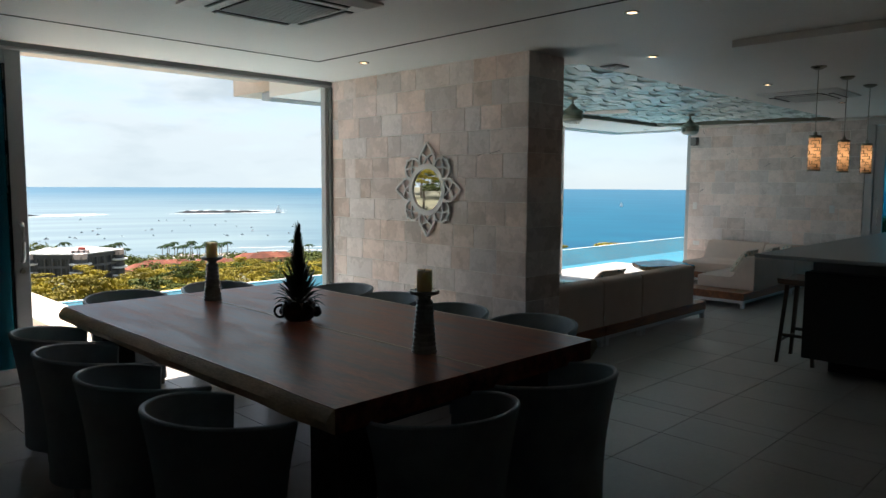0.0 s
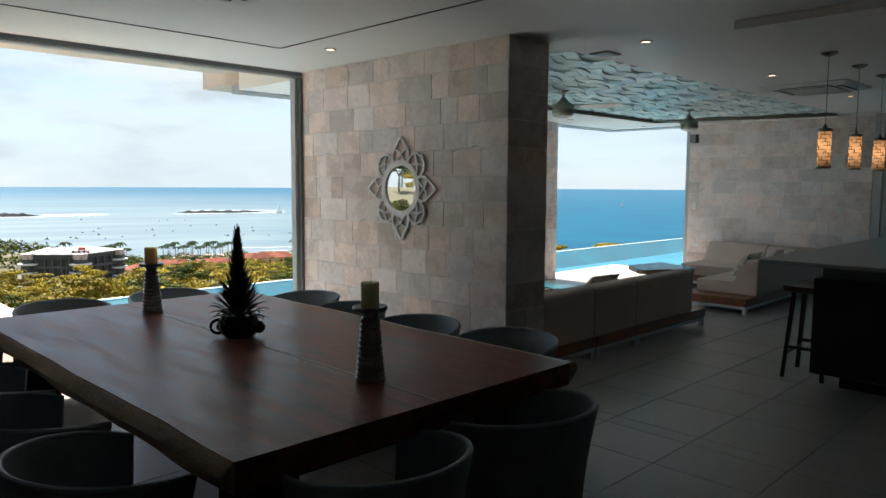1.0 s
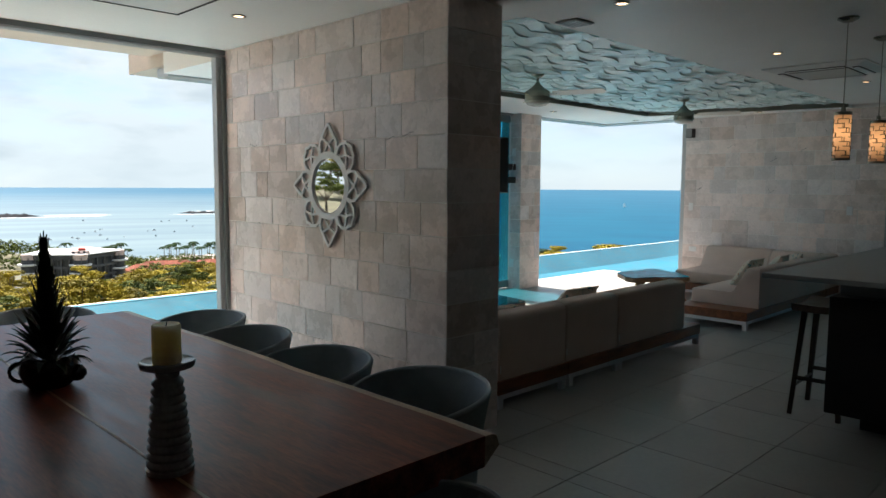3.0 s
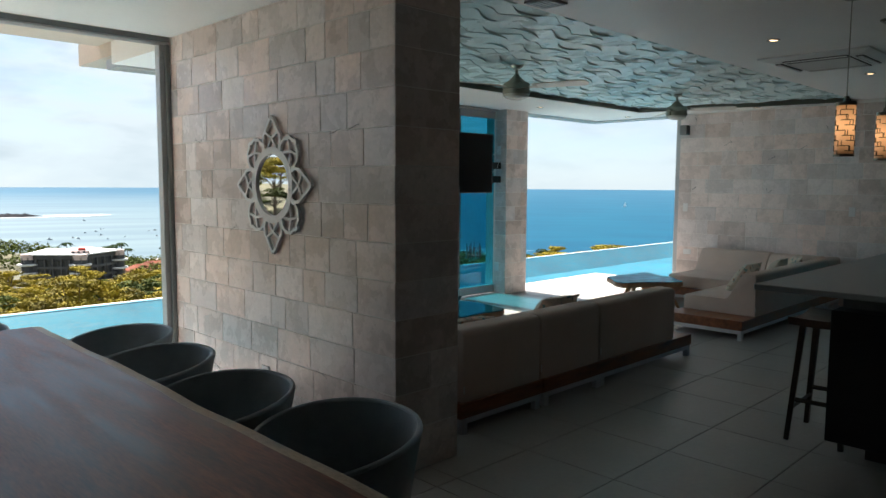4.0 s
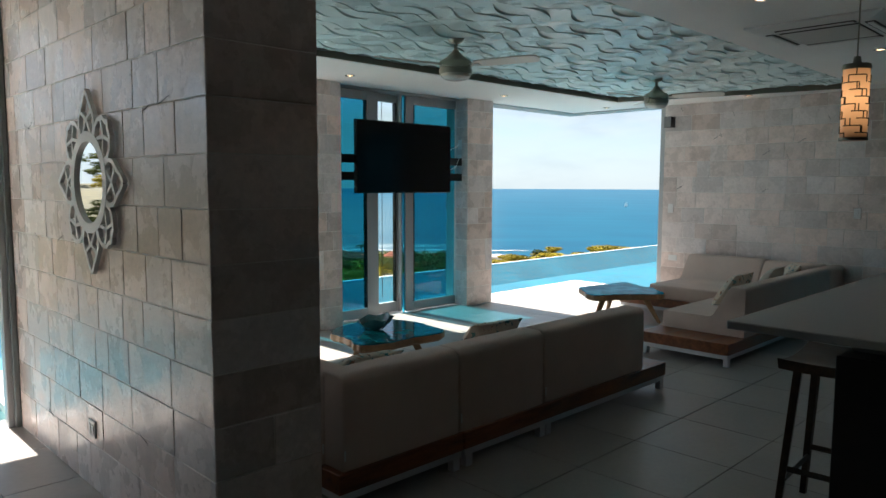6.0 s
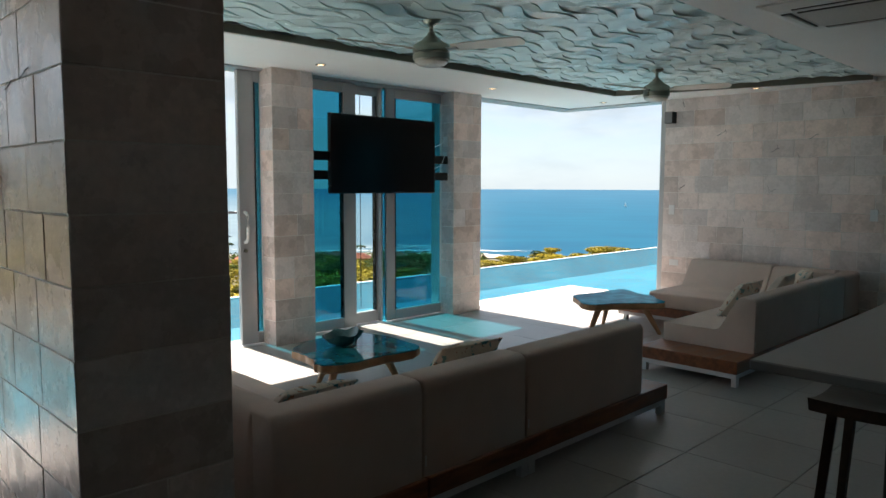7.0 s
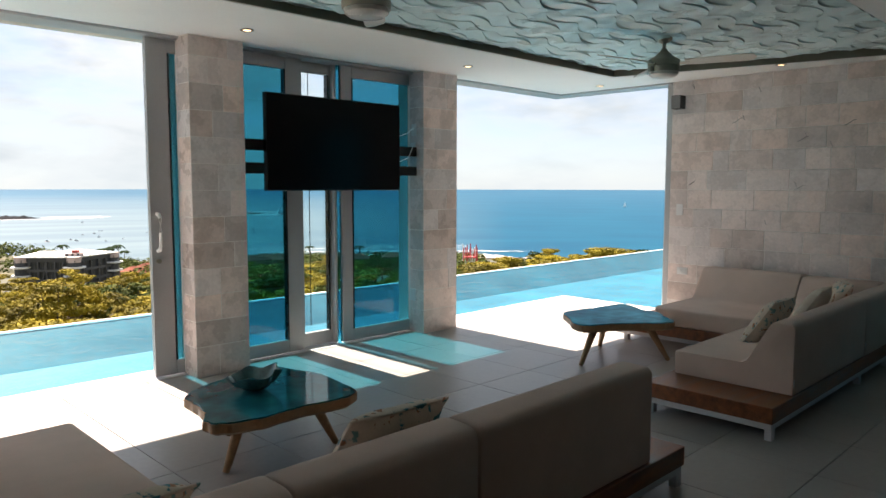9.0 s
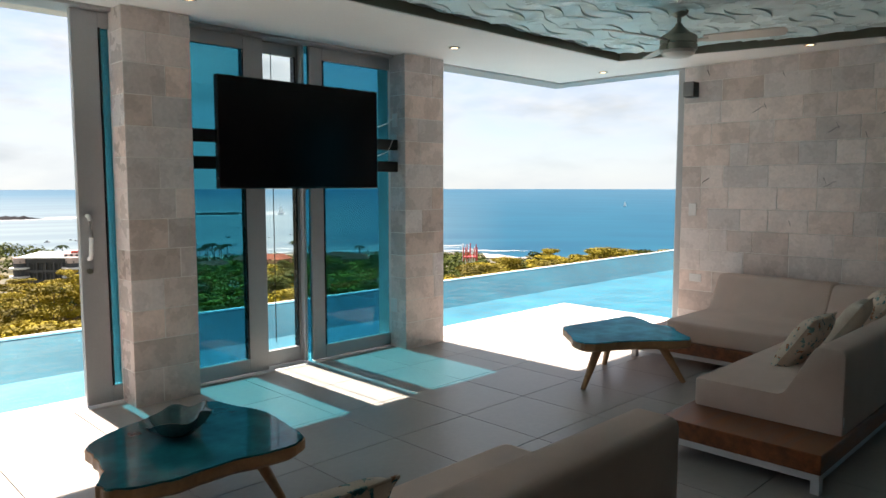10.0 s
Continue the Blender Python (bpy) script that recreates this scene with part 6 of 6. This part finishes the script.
def wing(turn, length, side, bays):
    """A wing from the near corner, going out along its own axis."""
    R = Matrix.Translation((HX, HY, HZ)) @ Matrix.Rotation(turn, 4, "Z") @ Matrix.Diagonal((1, side, 1, 1))

    def P(bm):
        bmesh.ops.transform(bm, verts=bm.verts, matrix=R)
        return bm
    part("wing_wall", P(box(B(), 1.5, length, 0, 16.5, 0, 14.2)), M["hotel"], hotel)
    part("roof", P(sloped(0.5, length + 1.0, -1.4, 18)), M["hotelroof"], hotel, "white flat roof with wide eaves")
    part("fascia", P(box(B(), 1.5, length + 0.4, -0.7, 0.0, 12.5, 14.15)), M["hotel"], hotel)
    step = (length - 4.5) / bays
    for k in range(bays):
        x = 4.0 + k * step
        part("column", P(box(B(), x, x + 0.5, -0.9, 0.0, 0, 12.5)), M["hotelframe"], hotel, "grey concrete column")
        for st in range(3):
            z = 0.7 + 4.1 * st
            wd = part("window", P(box(B(), x + 0.7, x + step - 0.2, -0.1, 0.05, z, z + 3.1)), M["hotelglass"], hotel)
            part("balcony_rail", P(box(B(), x + 0.5, x + step, -0.85, -0.7, z - 0.5, z + 0.55)), M["hotelframe"], wd, "grey balcony parapet")
            part("window_frame", P(box(B(), x + step * 0.55, x + step * 0.55 + 0.18, -0.2, 0.0, z, z + 3.1)), M["hotelframe"], wd)
        if k % 2 == 0:
            part("brace", P(tube(B(), (x + 0.4, -0.8, 12.4), (x + step * 0.55, -0.8, 5.0), 0.22, n=6)), M["hotelframe"], hotel, "slanting grey brace")


def balcony_stack(x, y, r, label):
    """Rounded white balcony slabs round a stair tower."""
    part("tower", tube(B(), (x, y, HZ), (x, y, HZ + 12.6), r * 0.66, n=20), M["hotel"], hotel, "dark rounded tower")
    part("tower_head", tube(B(), (x, y, HZ + 12.3), (x, y, HZ + 14.6), r * 0.72, n=20), M["hotelpink"], hotel, "pale pink tower head")
    for st in range(3):
        z = HZ + 2.6 + 3.6 * st
        part("balcony", lathe(B(), [(0.0, -0.1), (r * 0.7, -0.2), (r * 1.12, 0.2), (r * 1.12, 0.75), (0.0, 0.8)], (x, y, z), 20), M["hotelroof"], hotel, label)
        for k in range(6):
            a = k * math.pi / 3 + 0.3
            part("post", tube(B(), (x + r * 0.78 * math.cos(a), y + r * 0.78 * math.sin(a), z + 0.5), (x + r * 0.78 * math.cos(a), y + r * 0.78 * math.sin(a), z + 3.5), 0.16, n=6), M["hotelframe"], hotel)


wing(radians(138), 21.5, -1, 5)
wing(radians(30), 22, 1, 4)
balcony_stack(HX, HY, 3.9, "white rounded balcony slab")
balcony_stack(HX + 21.5 * math.cos(radians(138)), HY + 21.5 * math.sin(radians(138)), 3.6, "white rounded balcony slab")
balcony_stack(HX + 22.5 * math.cos(radians(30)), HY + 22.5 * math.sin(radians(30)), 3.6, "white rounded balcony slab")
for b, m, name, lab in (((-3.6, 3.6, 1.5, 7.0, 14.6, 16.0), "hotelpink", "roof_room", "pale pink rooftop plant room"), ((-0.8, 2.2, 2.6, 5.0, 16.01, 17.1), "redtank", "water_tank", "red rooftop water tank")):
    bm = box(B(), *b, 0.2)
    bmesh.ops.transform(bm, verts=bm.verts, matrix=Matrix.Translation((HX, HY, HZ)) @ Matrix.Rotation(-HA, 4, "Z"))
    part(name, bm, M[m], hotel, lab)
for x in (-3.0, -1.0, 1.0):
    bm = box(B(), x, x + 0.9, 1.42, 1.5, 14.9, 15.8)
    bmesh.ops.transform(bm, verts=bm.verts, matrix=Matrix.Translation((HX, HY, HZ)) @ Matrix.Rotation(-HA, 4, "Z"))
    part("roof_window", bm, M["hotelglass"], hotel)


def house(az, r, w, d, h, turn, wall):
    a = radians(az)
    x, y = r * math.sin(a), r * math.cos(a)
    z = land_z(x, y)
    t = thing("house", (x, y, z), "low house with a terracotta hipped roof", "house", "terracotta roofed houses")
    R = Matrix.Translation((x, y, z)) @ Matrix.Rotation(radians(turn), 4, "Z")

    def P(bm):
        bmesh.ops.transform(bm, verts=bm.verts, matrix=R)
        return bm
    part("wall", P(box(B(), -w / 2, w / 2, -d / 2, d / 2, -2, h)), wall, t)
    rb2 = B()
    e = 0.8
    v = [rb2.verts.new(p) for p in ((-w / 2 - e, -d / 2 - e, h), (w / 2 + e, -d / 2 - e, h), (w / 2 + e, d / 2 + e, h), (-w / 2 - e, d / 2 + e, h), (-w / 2 + d * 0.4, 0, h + d * 0.28), (w / 2 - d * 0.4, 0, h + d * 0.28))]
    for q in ((0, 1, 5, 4), (1, 2, 5), (2, 3, 4, 5), (3, 0, 4), (0, 3, 2, 1)):
        rb2.faces.new([v[i] for i in q])
    part("roof", P(rb2), M["redtile"], t)
    nn = max(2, int(w / 4))
    for k in range(nn):
        xx = -w / 2 + (k + 0.5) * w / nn
        part("window", P(box(B(), xx - 0.7, xx + 0.7, -d / 2 - 0.06, -d / 2 + 0.05, h * 0.4, h * 0.85)), M["hotelglass"], t)


rh = random.Random(8)
for k in range(26):
    az = 21.8 + 7.6 * rh.random()
    house(az, rh.uniform(365, 450), rh.uniform(12, 20), rh.uniform(8, 11), rh.uniform(3.0, 4.2), -az + rh.choice((-20, 0, 25, 70)), M["ochre"])
for az, r in ((29.6, 400), (30.4, 392), (31.3, 398), (32.0, 408), (30.9, 420), (36.5, 430), (38.0, 380), (41.0, 420)):
    house(az, r, 13, 9, 7.5, -az + rh.uniform(-15, 15), M["ochre"])

mast = thing("radio_mast", (190 * math.sin(radians(47.3)), 190 * math.cos(radians(47.3)), -29.0), "red and white lattice radio mast", "radio mast")
M["mastred"] = pbr("mast_red", (0.42, 0.05, 0.05), 0.6, 0.2, 0.5, 4, 0)
mx, my = 190 * math.sin(radians(47.3)), 190 * math.cos(radians(47.3))
for lev in range(7):
    z0 = -29.0 + 2.0 * lev
    bm = B()
    for cx, cy in ((-0.8, -0.8), (0.8, -0.8), (0.8, 0.8), (-0.8, 0.8)):
        tube(bm, (mx + cx, my + cy, z0), (mx + cx, my + cy, z0 + 2.0), 0.1, n=5)
    for (a, b), (c, d) in (((-0.8, -0.8), (0.8, -0.8)), ((0.8, -0.8), (0.8, 0.8)), ((0.8, 0.8), (-0.8, 0.8)), ((-0.8, 0.8), (-0.8, -0.8))):
        tube(bm, (mx + a, my + b, z0), (mx + c, my + d, z0 + 2.0), 0.06, n=4)
    part("lattice_section", bm, M["mastred"] if lev % 2 == 0 else M["hotelroof"], mast, "red section" if lev % 2 == 0 else "white section")
part("platform", lathe(B(), [(0.0, 0.0), (1.9, 0.0), (1.9, 0.3), (0.0, 0.3)], (mx, my, -17.3), 12), M["mastred"], mast, "red ring platform")
for k in range(9):
    aa = k * 0.698
    part("antenna", tube(B(), (mx + 1.9 * math.cos(aa), my + 1.9 * math.sin(aa), -18.2), (mx + 1.9 * math.cos(aa), my + 1.9 * math.sin(aa), -14.7 + 0.9 * (k % 2)), 0.13, n=6), M["mastred"] if k % 3 else M["hotelroof"], mast, "panel antenna")

# ---- floor tiles and stones ----
tile_me = {}


def floor_tile(x0, x1, y0, y1):
    key = (round(x1 - x0, 3), round(y1 - y0, 3))
    if key not in tile_me:
        bm = B()
        w, h = key
        g, c = 0.002, 0.0015
        lo = [bm.verts.new((x, y, -0.012)) for x, y in ((g, g), (w - g, g), (w - g, h - g), (g, h - g))]
        mi = [bm.verts.new((x, y, -c)) for x, y in ((g, g), (w - g, g), (w - g, h - g), (g, h - g))]
        hi = [bm.verts.new((x, y, 0)) for x, y in ((g + c, g + c), (w - g - c, g + c), (w - g - c, h - g - c), (g + c, h - g - c))]
        for p, q in ((lo, mi), (mi, hi)):
            for i in range(4):
                bm.faces.new((p[i], p[(i + 1) % 4], q[(i + 1) % 4], q[i]))
        bm.faces.new(hi)
        bmesh.ops.recalc_face_normals(bm, faces=bm.faces)
        me = bpy.data.meshes.new("floor_tile")
        bm.to_mesh(me)
        bm.free()
        me.materials.append(M["tile"])
        tile_me[key] = me
    ob = new("floor_tile", tile_me[key])
    ob.parent = floor
    ob.location = (x0, y0, 0)
    return ob


TW, TH, TX, TY = 0.583, 0.583, 8.98, 6.355
far_tiles = B()
for i in range(-22, 9):
    for j in range(-20, 6):
        x0, y0 = TX + i * TW, TY + j * TH
        x1, y1 = x0 + TW, y0 + TH
        for (a, b, c, d) in ((-3.0, 4.75, -4.0, 6.85), (4.75, 12.56, -4.0, 8.14)):
            u0, u1, v0, v1 = max(x0, a), min(x1, b), max(y0, c), min(y1, d)
            if u1 - u0 > 0.02 and v1 - v0 > 0.02:
                if u0 > 1.2 and v0 > 2.4:
                    floor_tile(u0, u1, v0, v1)
                else:
                    box(far_tiles, u0 + 0.002, u1 - 0.002, v0 + 0.002, v1 - 0.002, -0.012, 0.0)
rest = solo("floor_rest", far_tiles, M["tile"], kind="stuff")
rest.parent = floor

stone_face(wall_fin, (4.69, 4.25), (0, 1), (-1, 0), 2.68, CEIL - 0.004, 3)
stone_face(wall_fin, (4.67, 4.27), (1, 0), (0, -1), 0.465, CEIL - 0.004, 5, short=0.24, long=0.46)
stone_face(wall_fin, (5.115, 4.25), (0, 1), (1, 0), 2.68, CEIL - 0.004, 7)
stone_face(wall_fin, (4.67, 6.93), (1, 0), (0, 1), 0.465, CEIL - 0.004, 8, short=0.24, long=0.46)
stone_face(wall_east, (12.37, 3.86), (0, 1), (-1, 0), 2.78, STRIP - 0.004, 11)
for k, (p, x0, x1) in enumerate(((pil_a, 7.57, 7.98), (pil_b, 9.94, 10.37))):
    stone_face(p, (x0 - 0.02, 7.99), (1, 0), (0, -1), x1 - x0 + 0.04, STRIP - 0.004, 21 + k, short=0.14, long=0.46)
    stone_face(p, (x0, 7.97), (0, 1), (-1, 0), 0.2, STRIP - 0.004, 31 + k, short=0.2, long=0.46)
    stone_face(p, (x1, 7.97), (0, 1), (1, 0), 0.37, STRIP - 0.004, 41 + k, short=0.2, long=0.46)


# ---- dark veins and chips in the stones ----
M["vein"] = pbr("dark_stone_vein", (0.035, 0.028, 0.024), 0.9, 0.3, 20, 90, 0.1)


def vein(parent, x, y, z, pts, w):
    """A thin tapered chip line on a face that looks along -x; points are along y and z."""
    bm = B()
    n = len(pts)
    lo, hi = [], []
    for k, (a, b) in enumerate(pts):
        h = w * (0.25 + math.sin(math.pi * (k + 0.5) / n))
        lo.append([bm.verts.new((xx, y + a, z + b - h)) for xx in (x, x - 0.0012)])
        hi.append([bm.verts.new((xx, y + a, z + b + h)) for xx in (x, x - 0.0012)])
    for k in range(n - 1):
        bm.faces.new((lo[k][1], lo[k + 1][1], hi[k + 1][1], hi[k][1]))
        bm.faces.new((lo[k][0], lo[k + 1][0], lo[k + 1][1], lo[k][1]))
        bm.faces.new((hi[k][1], hi[k + 1][1], hi[k + 1][0], hi[k][0]))
    part("vein", bm, M["vein"], parent)


HOOK = [(0.045, -0.035), (0.03, -0.015), (0.012, -0.008), (-0.005, 0.006), (-0.022, 0.012), (-0.035, 0.036)]
DASH = [(0.012, 0.03), (0.004, 0.012), (-0.004, -0.006), (-0.012, -0.028)]
BRANCH = [(0.05, -0.02), (0.025, -0.012), (0.0, 0.004), (-0.02, 0.02), (-0.05, 0.026)]
for y, z, pts, w in ((6.39, 1.505, HOOK, 0.004), (6.405, 2.51, DASH, 0.008), (5.30, 1.918, BRANCH, 0.003), (5.27, 1.95, DASH, 0.003), (5.87, 2.158, DASH, 0.005), (5.93, 2.13, BRANCH, 0.0025),
                     (5.35, 1.49, DASH, 0.004), (5.31, 1.46, BRANCH, 0.002), (5.05, 1.86, DASH, 0.004), (5.72, 2.42, DASH, 0.004), (5.62, 1.12, DASH, 0.003), (4.62, 2.30, DASH, 0.004), (4.9, 2.05, BRANCH, 0.0025)):
    vein(wall_east, 12.349, y, z, pts, w)
rv = random.Random(77)
for k in range(10):
    y, z = rv.uniform(4.4, 6.8), rv.choice((0.235, 0.435, 0.635, 0.835, 1.035, 1.235, 1.435, 1.635, 1.835, 2.035, 2.235)) + rv.uniform(-0.01, 0.01)
    if abs(y - 5.385) < 0.5 and 1.05 < z < 2.0:
        continue
    sg = rv.choice((-1, 1))
    vein(wall_fin, 4.6682, y, z, [(sg * a * rv.uniform(0.8, 1.3), b * 0.5) for a, b in rv.choice((HOOK, BRANCH, DASH))], rv.uniform(0.0008, 0.0016))
